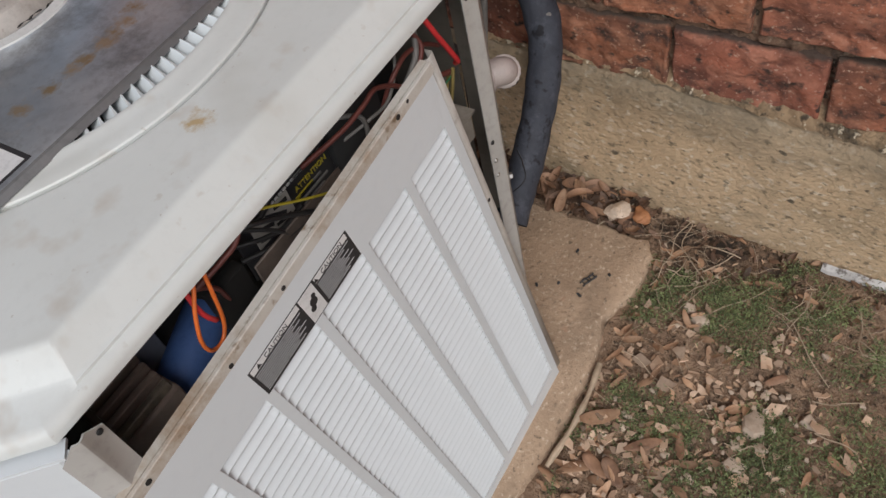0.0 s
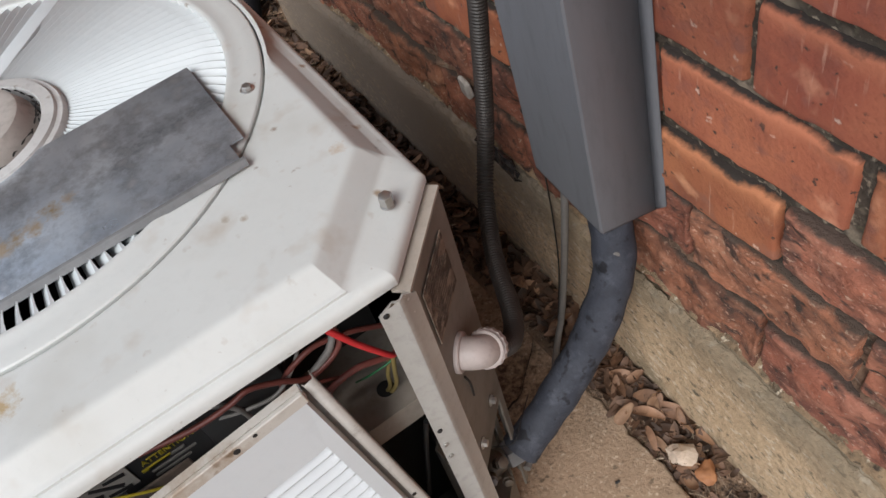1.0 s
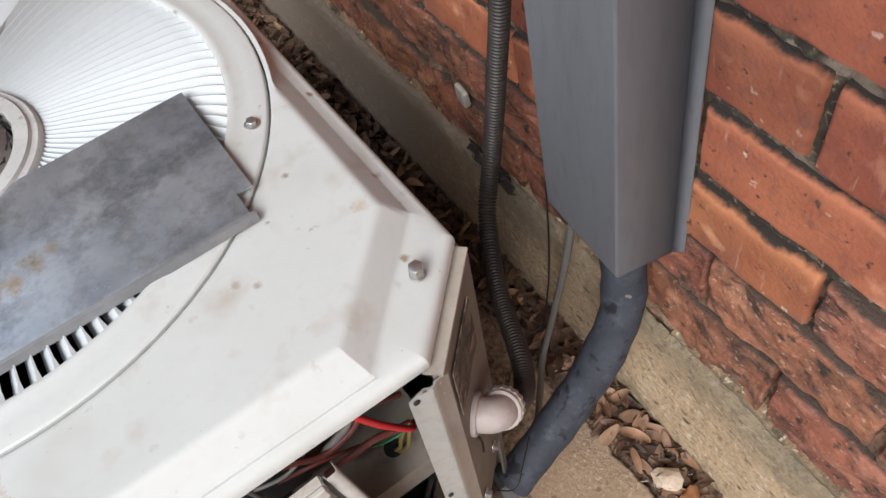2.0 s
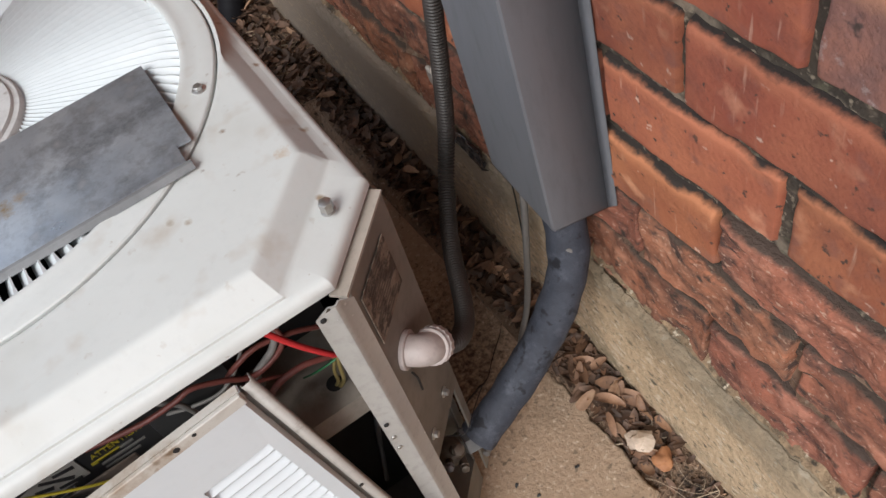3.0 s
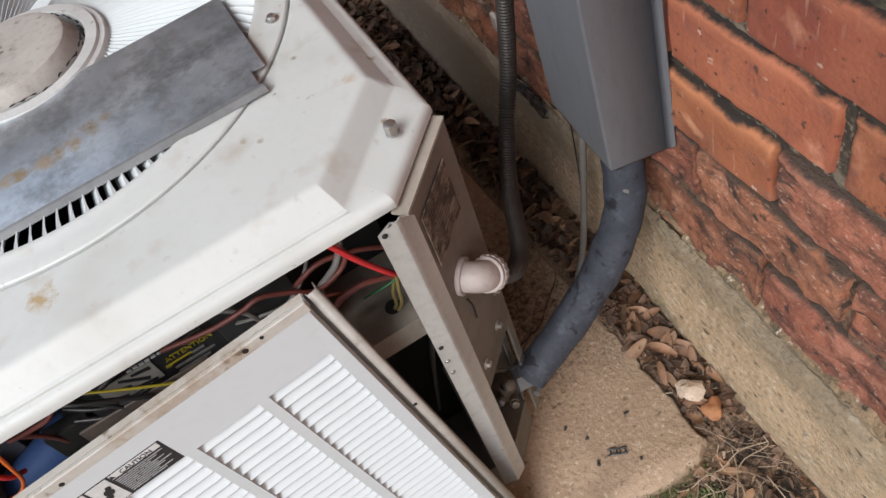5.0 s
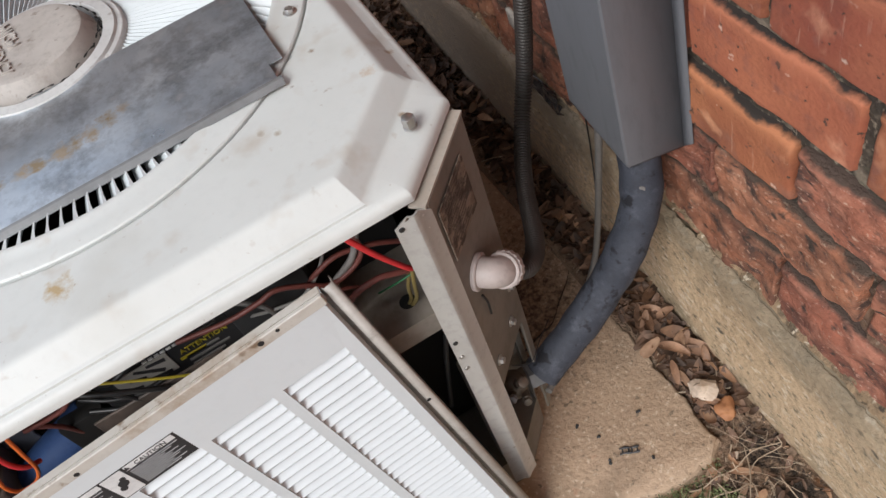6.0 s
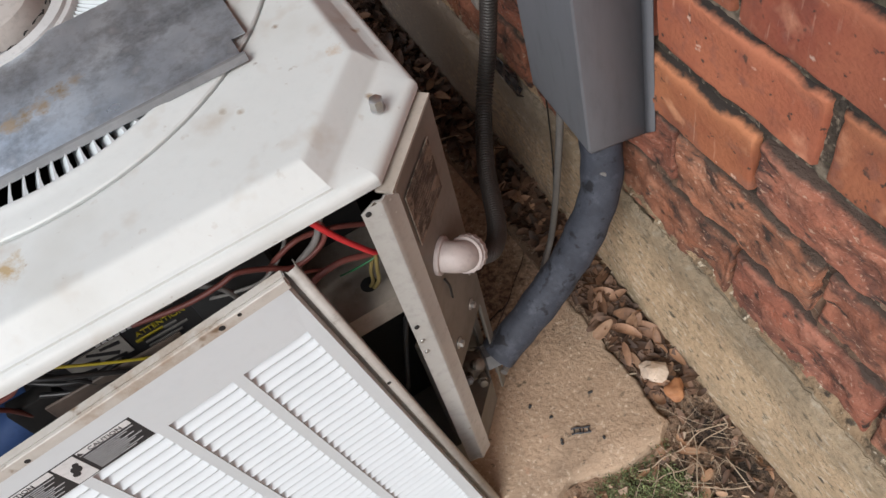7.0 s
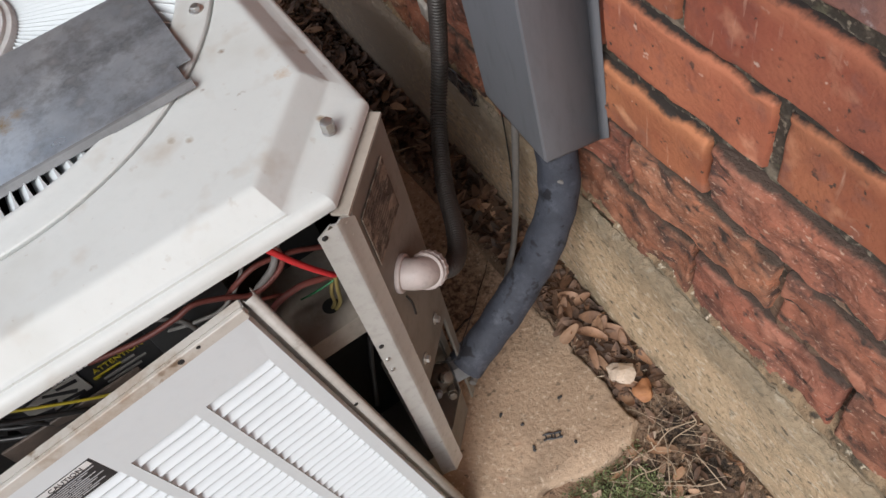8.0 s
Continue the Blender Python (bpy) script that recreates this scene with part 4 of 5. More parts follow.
        unit_part("text_bar", bm, M_GREYW, plate, smooth=0)
    # capacitor and terminals
    bm = bmesh.new()
    mtx = Matrix.Translation((-0.730, 0.092, 0.591)) @ pose(0, 0, 0, 0, 78, 14)
    loops(bm, [[mtx @ Vector(p) for p in ring((0, 0), r, z, 32)] for r, z in ((0.022, -0.045), (0.0245, -0.042), (0.0245, 0.042), (0.022, 0.045))], True, True, True)
    cap = unit_part("capacitor", bm, M_BLUE, ac, "blue-sleeved capacitor")
    bm = bmesh.new()
    loops(bm, [[mtx @ Vector(p) for p in ring((0, 0), r, z, 24)] for r, z in ((0.0225, 0.044), (0.0225, 0.058), (0.016, 0.060))], True, True, True)
    unit_part("cap_end", bm, M_DARK, cap)
    bm = bmesh.new()
    box(bm, (-0.800, 0.108, 0.570), (-0.742, 0.111, 0.668), 0.001, 1)
    plate2 = unit_part("bracket", bm, mat("blue_grey_steel", (0.25, 0.27, 0.31), (0.18, 0.19, 0.22), (0.4, 0.6), 20, 110, 0.06, 0.3), ac, "dull blue-grey steel bracket behind the capacitor")
    bm = bmesh.new()
    loops(bm, [[(p[0], yy, p[1]) for p in ring((-0.768, 0.648), 0.005, 0, 16)] for yy in (0.1078, 0.1072)], True, True, True)
    unit_part("bracket_hole", bm, M_DARK, plate2)
    M_BROWN = plain("brown_bakelite", (0.19, 0.145, 0.12), 0.5)
    bm = bmesh.new()
    box(bm, (-0.835, 0.046, 0.585), (-0.772, 0.108, 0.632), 0.002, 1)
    block = unit_part("terminal_block", bm, M_BROWN, ac, "brown ridged terminal block")
    for k in range(4):
        bm = bmesh.new()
        box(bm, (-0.833 + 0.002 * k, 0.050 + 0.0155 * k, 0.632), (-0.776 + 0.002 * k, 0.057 + 0.0155 * k, 0.642), 0.001, 1)
        unit_part("terminal_strip", bm, M_BRASS if k == 0 else M_BROWN, block)
    bm = bmesh.new()
    box(bm, (-0.70, 0.058, 0.60), (-0.655, 0.075, 0.655), 0.003)
    unit_part("terminal_cap", bm, M_DARK, ac)
    wires = [
        (M_ORANGE, 0.0019, [(-0.700, 0.035, 0.755), (-0.706, 0.024, 0.731), (-0.711, 0.022, 0.700), (-0.7165, 0.022, 0.670), (-0.7275, 0.020, 0.6575), (-0.741, 0.018, 0.662), (-0.7435, 0.018, 0.680), (-0.733, 0.020, 0.706), (-0.718, 0.024, 0.728), (-0.708, 0.036, 0.755)]),
        (M_RED, 0.0024, [(-0.722, 0.036, 0.745), (-0.727, 0.027, 0.715), (-0.727, 0.023, 0.695), (-0.7215, 0.024, 0.678), (-0.716, 0.034, 0.664)]),
        (M_RED, 0.0030, [(-0.392, 0.02, 0.752), (-0.384, 0.014, 0.738), (-0.369, 0.012, 0.704), (-0.355, 0.012, 0.676), (-0.344, 0.014, 0.655), (-0.338, 0.022, 0.645)]),
        (M_MAROON, 0.0026, [(-0.44, 0.05, 0.65), (-0.433, 0.04, 0.678), (-0.417, 0.036, 0.693), (-0.395, 0.036, 0.698), (-0.364, 0.038, 0.685), (-0.336, 0.042, 0.662)]),
        (M_MAROON, 0.0026, [(-0.56, 0.05, 0.69), (-0.511, 0.035, 0.697), (-0.478, 0.03, 0.703), (-0.459, 0.03, 0.706), (-0.436, 0.03, 0.692), (-0.414, 0.03, 0.674), (-0.388, 0.03, 0.68), (-0.375, 0.032, 0.694), (-0.378, 0.04, 0.712), (-0.39, 0.05, 0.735)]),
        (M_GREYW, 0.0034, [(-0.414, 0.05, 0.63), (-0.41, 0.035, 0.668), (-0.398, 0.033, 0.679), (-0.385, 0.033, 0.69), (-0.372, 0.04, 0.71), (-0.37, 0.05, 0.735)]),
        (M_MAROON, 0.0032, [(-0.42, 0.05, 0.60), (-0.401, 0.03, 0.643), (-0.375, 0.028, 0.649), (-0.353, 0.028, 0.640), (-0.34, 0.03, 0.632)]),
        (M_GREYW, 0.0026, [(-0.50, 0.05, 0.70), (-0.476, 0.04, 0.68), (-0.472, 0.05, 0.62)]),
        (M_OLIVE, 0.0022, [(-0.342, 0.024, 0.64), (-0.346, 0.028, 0.612), (-0.349, 0.036, 0.58), (-0.358, 0.05, 0.550)]),
        (M_OLIVE, 0.0020, [(-0.345, 0.03, 0.63), (-0.352, 0.034, 0.605), (-0.354, 0.042, 0.575), (-0.360, 0.054, 0.550)]),
        (M_YELLOW, 0.0014, [(-0.66, 0.05, 0.72), (-0.629, 0.035, 0.713), (-0.592, 0.03, 0.687), (-0.559, 0.028, 0.664), (-0.52, 0.03, 0.64)]),
        (M_RUBBER, 0.0026, [(-0.67, 0.05, 0.715), (-0.642, 0.034, 0.708), (-0.613, 0.03, 0.688), (-0.567, 0.028, 0.650), (-0.53, 0.03, 0.62)]),
        (M_RUBBER, 0.0032, [(-0.66, 0.07, 0.70), (-0.63, 0.05, 0.69), (-0.60, 0.05, 0.70), (-0.58, 0.055, 0.72)]),
        (M_RUBBER, 0.0024, [(-0.66, 0.055, 0.685), (-0.635, 0.042, 0.676), (-0.61, 0.038, 0.668), (-0.585, 0.04, 0.668)]),
        (M_RUBBER, 0.0022, [(-0.65, 0.05, 0.70), (-0.63, 0.04, 0.684), (-0.615, 0.036, 0.664), (-0.61, 0.04, 0.640)]),
        (M_RUBBER, 0.0026, [(-0.66, 0.05, 0.668), (-0.63, 0.038, 0.662), (-0.59, 0.036, 0.652), (-0.55, 0.034, 0.640), (-0.52, 0.036, 0.625)]),
        (M_GREENW, 0.0011, [(-0.338, 0.026, 0.632), (-0.352, 0.028, 0.628), (-0.368, 0.034, 0.620), (-0.38, 0.05, 0.600)]),
        (M_MAROON, 0.0018, [(-0.46, 0.06, 0.62), (-0.44, 0.04, 0.655), (-0.42, 0.034, 0.660), (-0.40, 0.034, 0.650), (-0.385, 0.04, 0.63)]),
        (M_GREYW, 0.0018, [(-0.50, 0.06, 0.66), (-0.47, 0.04, 0.672), (-0.44, 0.034, 0.676), (-0.41, 0.04, 0.700), (-0.40, 0.05, 0.73)]),
        (M_GREYW, 0.0016, [(-0.60, 0.05, 0.655), (-0.575, 0.036, 0.648), (-0.55, 0.034, 0.636), (-0.53, 0.036, 0.628)]),
        (M_MAROON, 0.0024, [(-0.73, 0.06, 0.70), (-0.706, 0.056, 0.683), (-0.691, 0.056, 0.664), (-0.685, 0.06, 0.637)]),
        (M_MAROON, 0.0026, [(-0.71, 0.05, 0.69), (-0.68, 0.04, 0.70), (-0.66, 0.035, 0.71), (-0.64, 0.04, 0.735)]),
        (M_RUBBER, 0.003, [(-0.34, 0.03, 0.50), (-0.35, 0.04, 0.44), (-0.36, 0.05, 0.37), (-0.37, 0.06, 0.30)]),
        (M_RUBBER, 0.004, [(-0.40, 0.06, 0.50), (-0.42, 0.05, 0.42), (-0.41, 0.07, 0.34)]),
    ]
    for m, r, pts in wires:
        bm = bmesh.new()
        tube(bm, pts, r, 10)
        unit_part("wire", bm, m, ac)
    return ac


unit = build_unit()


# ---- the loose front panel ----
PANEL = Matrix.Translation((-0.417, -0.0130, 0.7405)) @ pose(0, 0, 0, -3.6, -3.5, 0)


def build_panel():
    pan = thing("access_panel", PANEL, "pale grey louvred access panel leaning loose against the unit", "access panel")
    W, H = 0.55, 0.694
    bm = bmesh.new()
    # face in local x (left is minus), z (down is minus), y towards the unit
    rows = [[(-W, 0.008, -0.010), (-W, 0.0, -0.010), (-W, -0.0, -0.0195), (-W, -0.0035, -0.0205)],
            [(-0.008, 0.008, -0.010), (-0.008, 0.0, -0.010), (-0.008, 0.0, -0.0195), (-0.012, -0.0035, -0.0205)]]
    loops(bm, rows, False)
    # the flat of the face, left open where the louvre columns are pressed in
    w, pitch, first, count = 0.0675, 0.0152, -0.0815, 38
    cols = [-0.0255 - 0.0785 * c for c in range(6)]
    xe = sorted([-0.012, -W] + cols + [x - w for x in cols], reverse=True)
    ze = [-0.0205, first, first - pitch * count, -H]
    for i in range(len(xe) - 1):
        for j in range(3):
            if not (j == 1 and i % 2 == 1 and i < 12):
                bm.faces.new([bm.verts.new((x, -0.0035, z)) for x, z in ((xe[i], ze[j]), (xe[i + 1], ze[j]), (xe[i + 1], ze[j + 1]), (xe[i], ze[j + 1]))])
    bmesh.ops.remove_doubles(bm, verts=bm.verts, dist=1e-5)
    loops(bm, [[(-0.012, -0.0035, -0.0205), (-0.012, -0.0035, -H)], [(-0.0105, 0.006, -0.0195), (-0.0105, 0.006, -H)]], False)
    bmesh.ops.recalc_face_normals(bm, faces=bm.faces)
    face = part("face", bm, M_PANEL, pan, smooth=0)
    sol = face.modifiers.new("thickness", "SOLIDIFY")
    sol.thickness, sol.offset = 0.001, 1
    bm = bmesh.new()
    loops(bm, [[(-0.0105, 0.0062, -0.016), (-0.0105, 0.0062, -H)], [(-0.0065, 0.0062, -0.012), (-0.0065, 0.0062, -H)], [(-0.005, 0.0015, -0.010), (-0.005, 0.0015, -H)], [(0.0035, 0.0012, -0.009), (0.0035, 0.0012, -H)], [(0.0048, 0.003, -0.009), (0.0048, 0.003, -H)], [(0.0048, 0.011, -0.009), (0.0048, 0.011, -H)]], False)
    bmesh.ops.recalc_face_normals(bm, faces=bm.faces)
    side = part("side_flange", bm, M_SIDEFLANGE, pan, "taupe folded side flange", smooth=30)
    sol = side.modifiers.new("thickness", "SOLIDIFY")
    sol.thickness, sol.offset = 0.0008, 1
    bm = bmesh.new()
    box(bm, (-W, -0.0050, -0.0210), (-0.009, -0.0004, -0.0082), 0.0008, 1)
    box(bm, (-W, 0.0, -0.0095), (-0.009, 0.008, -0.0085))
    strip = part("top_flange", bm, M_FLANGE, pan, "dirt-stained beige top flange with holes", smooth=0)
    # each hole is a near-black disc laid on, its shade in the colour
    for x, z, r in ((-0.0735, -0.0140, 0.0030), (-0.0555, -0.0122, 0.002), (-0.262, -0.0165, 0.0026), (-0.337, -0.0175, 0.0026), (-0.44, -0.0145, 0.0030)):
        bm = bmesh.new()
        loops(bm, [[(p[0], yy, p[1]) for p in ring((x, z), r, 0, 14)] for yy in (-0.0048, -0.0053)], True, True, True)
        bmesh.ops.recalc_face_normals(bm, faces=bm.faces)
        part("screw_hole", bm, M_DARK, strip)
    bm = bmesh.new()
    loops(bm, [[(p[0], yy, p[1]) for p in ring((-0.003, -0.238), 0.0024, 0, 14)] for yy in (0.0012, 0.0006)], True, True, True)
    part("screw_hole", bm, M_DARK, face)
    # louvres: each slat flush at its foot and pressed in at its head, closed by steep ends
    bm = bmesh.new()
    rows = []
    for x in [-0.0004, 0.0008, 0.0022, 0.0042, 0.007] + [0.007 + (w - 0.0125) * k / 6 for k in range(1, 7)] + [w - 0.0038, w - 0.0022, w - 0.001, w + 0.0004]:
        e = min(1.0, max(0.0, x / 0.007, 0)) if x < w / 2 else min(1.0, max(0.0, (w - x) / 0.0045))
        e = math.sin(e * math.pi / 2) ** 0.8
        rows.append([(-x, -0.0031 + 0.0082 * e * f, z) for f, z in ((1.0, 0.0014), (0.72, -0.0030), (0.38, -0.0068), (0.02, -0.0112), (-0.10, -0.0120), (-0.12, -0.0126), (-0.02, -0.0143), (0.14, -0.0156))])
    loops(bm, rows, False)
    bmesh.ops.recalc_face_normals(bm, faces=bm.faces)
    bmesh.ops.solidify(bm, geom=bm.faces[:], thickness=-0.0005)
    me = bpy.data.meshes.new("louvre")
    bm.to_mesh(me)
    bm.free()
    me.polygons.foreach_set("use_smooth", [True] * len(me.polygons))
    me.set_sharp_from_angle(angle=radians(45))
    me.materials.append(M_PANEL)
    for x in cols:
        for k in range(count):
            ob = new("louvre", me)
            ob.parent = face
            ob.location = (x, 0, first - pitch * k)
    # warning label
    bm = bmesh.new()
    box(bm, (-0.3345, -0.0046, -0.0805), (-0.184, -0.0036, -0.0415))
    lab = part("warning_label", bm, M_BLACK, pan, "black and white printed caution label", smooth=0)

    def bar(x0, x1, z0, z1, m, name="bar"):
        b = bmesh.new()
        box(b, (x0, -0.0050, z0), (x1, -0.0045, z1))
        return part(name, b, m, lab, smooth=0)

    bar(-0.2615, -0.2405, -0.079, -0.043, M_WHITE, "picture_field")
    bar(-0.2375, -0.187, -0.0495, -0.0428, M_WHITE, "heading_bar")
    bar(-0.332, -0.264, -0.0495, -0.0428, M_WHITE, "heading_bar")
    for x in (-0.2275, -0.314):
        letters("heading", "CAUTION", 0.0072, M_BLACK, lab, Matrix.Translation((x, -0.0052, -0.0489)) @ pose(0, 0, 0, 90, 0, 0), 0.0002)
        b = bmesh.new()
        loops(b, [[(x - 0.0085 + 0.0033 * math.sin(q), yy, -0.0468 + 0.0033 * math.cos(q)) for q in (0, 2.094, 4.189)] for yy in (-0.0049, -0.0053)], True, True, True)
        bmesh.ops.recalc_face_normals(b, faces=b.faces)
        part("warning_triangle", b, M_BLACK, lab, smooth=0)
    for k in range(10):
        z = -0.0525 - 0.0026 * k
        for a, b in ((-0.2365, -0.188 - 0.004 * (k * 7 % 5)), (-0.331, -0.266 - 0.004 * (k * 3 % 5))):
            m = a + (b - a) * (0.25 + 0.1 * (k * 5 % 6))
            bar(a, m - 0.0012, z - 0.0008, z, M_GREYINK, "text_bar")
            bar(m, b, z - 0.0008, z, M_GREYINK, "text_bar")
    b = bmesh.new()
    for c, r in (((-0.2495, -0.060), 0.005), ((-0.2535, -0.066), 0.0035), ((-0.2465, -0.0545), 0.0028)):
        loops(b, [[(p[0], yy, p[1]) for p in ring(c, r, 0, 9)] for yy in (-0.0049, -0.0054)], True, True, True)
    bmesh.ops.recalc_face_normals(b, faces=b.faces)
    part("pictogram", b, M_BLACK, lab, smooth=0)
    return pan


panel = build_panel()


# ---- steel strap lying over the guard ----


def build_strap():
    st = thing("steel_bar", UNIT, "grey galvanised steel channel lying across the fan guard", "steel channel")
    z = 0.7930
    bm = bmesh.new()
    x0, x1 = -0.86, -0.346
    rows = []
    for x, cut in ((x0, 0), (-0.62, 0), (x1 - 0.0141, 0), (x1 - 0.014, 1), (x1, 1)):
        s = -0.004 * (x - x1) / 0.5
        ya, yb = (0.2030 if cut else 0.1790), 0.347 + s
        rows.append([(x, ya, z), (x, ya + 0.003, z + 0.0012), (x, yb - 0.003, z + 0.0012), (x, yb, z), (x, yb, z - 0.0013), (x, ya, z - 0.0013)])
    loops(bm, rows, True, True, True)
    bmesh.ops.recalc_face_normals(bm, faces=bm.faces)
    web = unit_part("web", bm, M_STRAP, st, smooth=30)
    bm = bmesh.new()
    loops(bm, [[(x, 0.1790 + d, zz) for d, zz in ((0.0, z + 0.0003), (-0.0025, z - 0.0008), (-0.0058, z - 0.0068), (-0.0045, z - 0.0072), (-0.0005, z - 0.0015))] for x in (x0, x1 - 0.010)], True, True, True)
    bmesh.ops.recalc_face_normals(bm, faces=bm.faces)
    unit_part("lip", bm, M_LIP, st, "dull folded front lip", 30)
    bm = bmesh.new()
    box(bm, (-0.80, 0.184, z + 0.0012), (-0.703, 0.24, z + 0.0017))
    sticker = unit_part("sticker", bm, M_BLACK, st, "white sticker with black border", 0)
    bm = bmesh.new()
    box(bm, (-0.797, 0.187, z + 0.0017), (-0.708, 0.237, z + 0.0021))
    unit_part("sticker_face", bm, M_WHITE, sticker, "", 0)
    return st


strap = build_strap()


# ---- pipes, conduit and cover on the wall ----


def build_cover():
    c = thing("line_cover", pose(0, 0.13, 0.52), "grey coated metal pipe cover fixed upright to the brick wall", "pipe cover")
    o = Vector((0, 0.13, 0.52))
    outline = [(-0.004, 0.050), (-0.005, 0.067), (-0.0745, 0.0747), (-0.0762, 0.0764), (-0.0768, 0.1838), (-0.0750, 0.1856), (-0.003, 0.19), (-0.002, 0.215)]
    low = (0.522, 0.504, 0.516, 0.519, 0.546, 0.556, 0.56, 0.56)

    def strip(name, ks, label):
        rows = [[(*outline[k], low[k] if z is None else low[k] + 0.003 if z < 0 else z) for k in ks] for z in (None, -1, 0.60, 0.8, 1.1, 1.5, 2.2)]
        bm = bmesh.new()
        loops(bm, rows, False)
        bmesh.ops.recalc_face_normals(bm, faces=bm.faces)
        ob = part(name, bm, M_COVER, c, label, o, 25)
        sol = ob.modifiers.new("thickness", "SOLIDIFY")
        sol.thickness, sol.offset = 0.0012, 0

    strip("channel", range(1, 7), "")
    strip("wall_flange", (0, 1), "narrow folded wall flange")
    strip("wall_flange", (6, 7), "narrow folded wall flange")
    return c


def build_pipe():
    p = thing("insulated_pipe", pose(-0.06, 0.07, 0.5), "blue-black foam-insulated refrigerant pipe curving from cover to unit", "insulated pipe")
    o = Vector((-0.06, 0.07, 0.5))
    bm = bmesh.new()
    tube(bm, [(-0.038, 0.125, 0.9), (-0.038, 0.125, 0.7), (-0.040, 0.118, 0.58), (-0.043, 0.107, 0.525), (-0.052, 0.090, 0.475), (-0.071, 0.076, 0.425), (-0.112, 0.070, 0.361), (-0.158, 0.068, 0.312), (-0.212, 0.064, 0.272), (-0.268, 0.060, 0.242)], lambda s: 0.0255 + 0.0007 * math.sin(s * 60) + 0.0006 * math.sin(s * 143), 24, 10)
    foam = part("foam_sleeve", bm, M_FOAM, p, "", o)
    bm = bmesh.new()
    loops(bm, [[Matrix.Translation((-0.066, 0.068, 0.476)) @ Vector((-1, -1, 0.2)).to_track_quat("Z", "Y").to_matrix().to_4x4() @ Vector(q) for q in ring((0, 0), r, z, 12)] for r, z in ((0.004, -0.004), (0.004, 0.0015), (0.002, 0.002))], True, True, True)
    part("mark", bm, M_GREYW, foam, "pale scuff", o)
    return p


def build_valve():
    v = thing("service_valve", pose(-0.30, 0.05, 0.245), "tarnished grey-brown service valve at the pipe's end", "valve")
    o = Vector((-0.30, 0.05, 0.245))
    bm = bmesh.new()
    tube(bm, [(-0.262, 0.062, 0.244), (-0.282, 0.066, 0.248), (-0.305, 0.067, 0.247), (-0.325, 0.066, 0.246)], 0.0135, 16)
    body = part("body", bm, M_BRASS, v, "", o)
    bm = bmesh.new()
    d = Vector((-1, 0.12, 0.1)).normalized()
    m = Matrix.Translation((-0.268, 0.062, 0.244)) @ d.to_track_quat("Z", "Y").to_matrix().to_4x4()
    loops(bm, [[m @ Vector(q) for q in ring((0, 0), r, z, 6)] for r, z in ((0.018, 0), (0.0205, 0.002), (0.0205, 0.020), (0.018, 0.022))], True, True, True)
    part("flare_nut", bm, M_LIP, v, "worn grey flare nut", o)
    bm = bmesh.new()
    bmesh.ops.create_uvsphere(bm, u_segments=20, v_segments=12, radius=0.021)
    bmesh.ops.translate(bm, vec=(-0.310, 0.064, 0.250), verts=bm.verts)
    part("valve_seat", bm, M_BRASS, body, "", o)
    for a, b, r in (((-0.308, 0.062, 0.252), (-0.301, 0.044, 0.280), 0.0075), ((-0.300, 0.058, 0.240), (-0.306, 0.034, 0.250), 0.0060), ((-0.314, 0.060, 0.248), (-0.322, 0.038, 0.268), 0.0055)):
        bm = bmesh.new()
        tube(bm, [a, tuple((p + q) / 2 for p, q in zip(a, b)), b], r, 12, 4)
        st = part("stem", bm, M_BRASS, v, "", o)
        bm = bmesh.new()
        hexhead(bm, b, Vector(b) - Vector(a), r * 1.05, 0.007, r * 1.15)
        part("stem_cap", bm, M_LIP if r < 0.0058 else M_BRASS, st, "", o)
    bm = bmesh.new()
    tube(bm, [(-0.304, 0.03, 0.36), (-0.285, 0.006, 0.385), (-0.262, 0.02, 0.392), (-0.235, 0.045, 0.38)], 0.0007, 6, 6)
    part("loose_wire", bm, M_RUBBER, v, "", o)
    return v


def build_conduit():
    c = thing("flexible_conduit", pose(-0.2, 0.1, 0.5), "black ribbed flexible conduit rising from the elbow to the wall", "conduit")
    pts = [(-0.268, 0.016, 0.560), (-0.255, 0.023, 0.543), (-0.234, 0.034, 0.521), (-0.208, 0.075, 0.498), (-0.165, 0.178, 0.470), (-0.115, 0.262, 0.474), (-0.08, 0.285, 0.54), (-0.058, 0.28, 0.66), (-0.045, 0.265, 0.80), (-0.04, 0.25, 1.05), (-0.03, 0.24, 1.5)]
    line = smooth_line(pts, 420)
    bm = bmesh.new()
    tube(bm, line[:456:35], 0.0112, 14, 1)
    part("sleeve", bm, M_HOSE, c, "smooth black lower sleeve", (-0.2, 0.1, 0.5))
    bm = bmesh.new()
    tube(bm, line[440:], lambda s: 0.0108 + 0.0008 * math.sin(s * 1350), 12, 1)
    part("ribbed_hose", bm, M_HOSE, c, "", (-0.2, 0.1, 0.5))
    return c


def build_liquid_line():
    c = thing("copper_line", pose(-0.04, 0.2, 0.3), "thin dull grey liquid line running down beside the foundation", "thin pipe")
    bm = bmesh.new()
    tube(bm, [(-0.04, 0.16, 0.8), (-0.045, 0.175, 0.55), (-0.055, 0.20, 0.36), (-0.068, 0.235, 0.16), (-0.10, 0.22, 0.11), (-0.18, 0.13, 0.15), (-0.27, 0.06, 0.18)], 0.0052, 12)
    part("tube", bm, M_GREYW, c, "", (-0.04, 0.2, 0.3))
    bm = bmesh.new()
    tube(bm, [(-0.02, 0.27, 0.45), (-0.022, 0.275, 0.33), (-0.03, 0.28, 0.2), (-0.06, 0.27, 0.09)], 0.0012, 8)
    part("cable", bm, M_RUBBER, c, "", (-0.04, 0.2, 0.3))
    return c


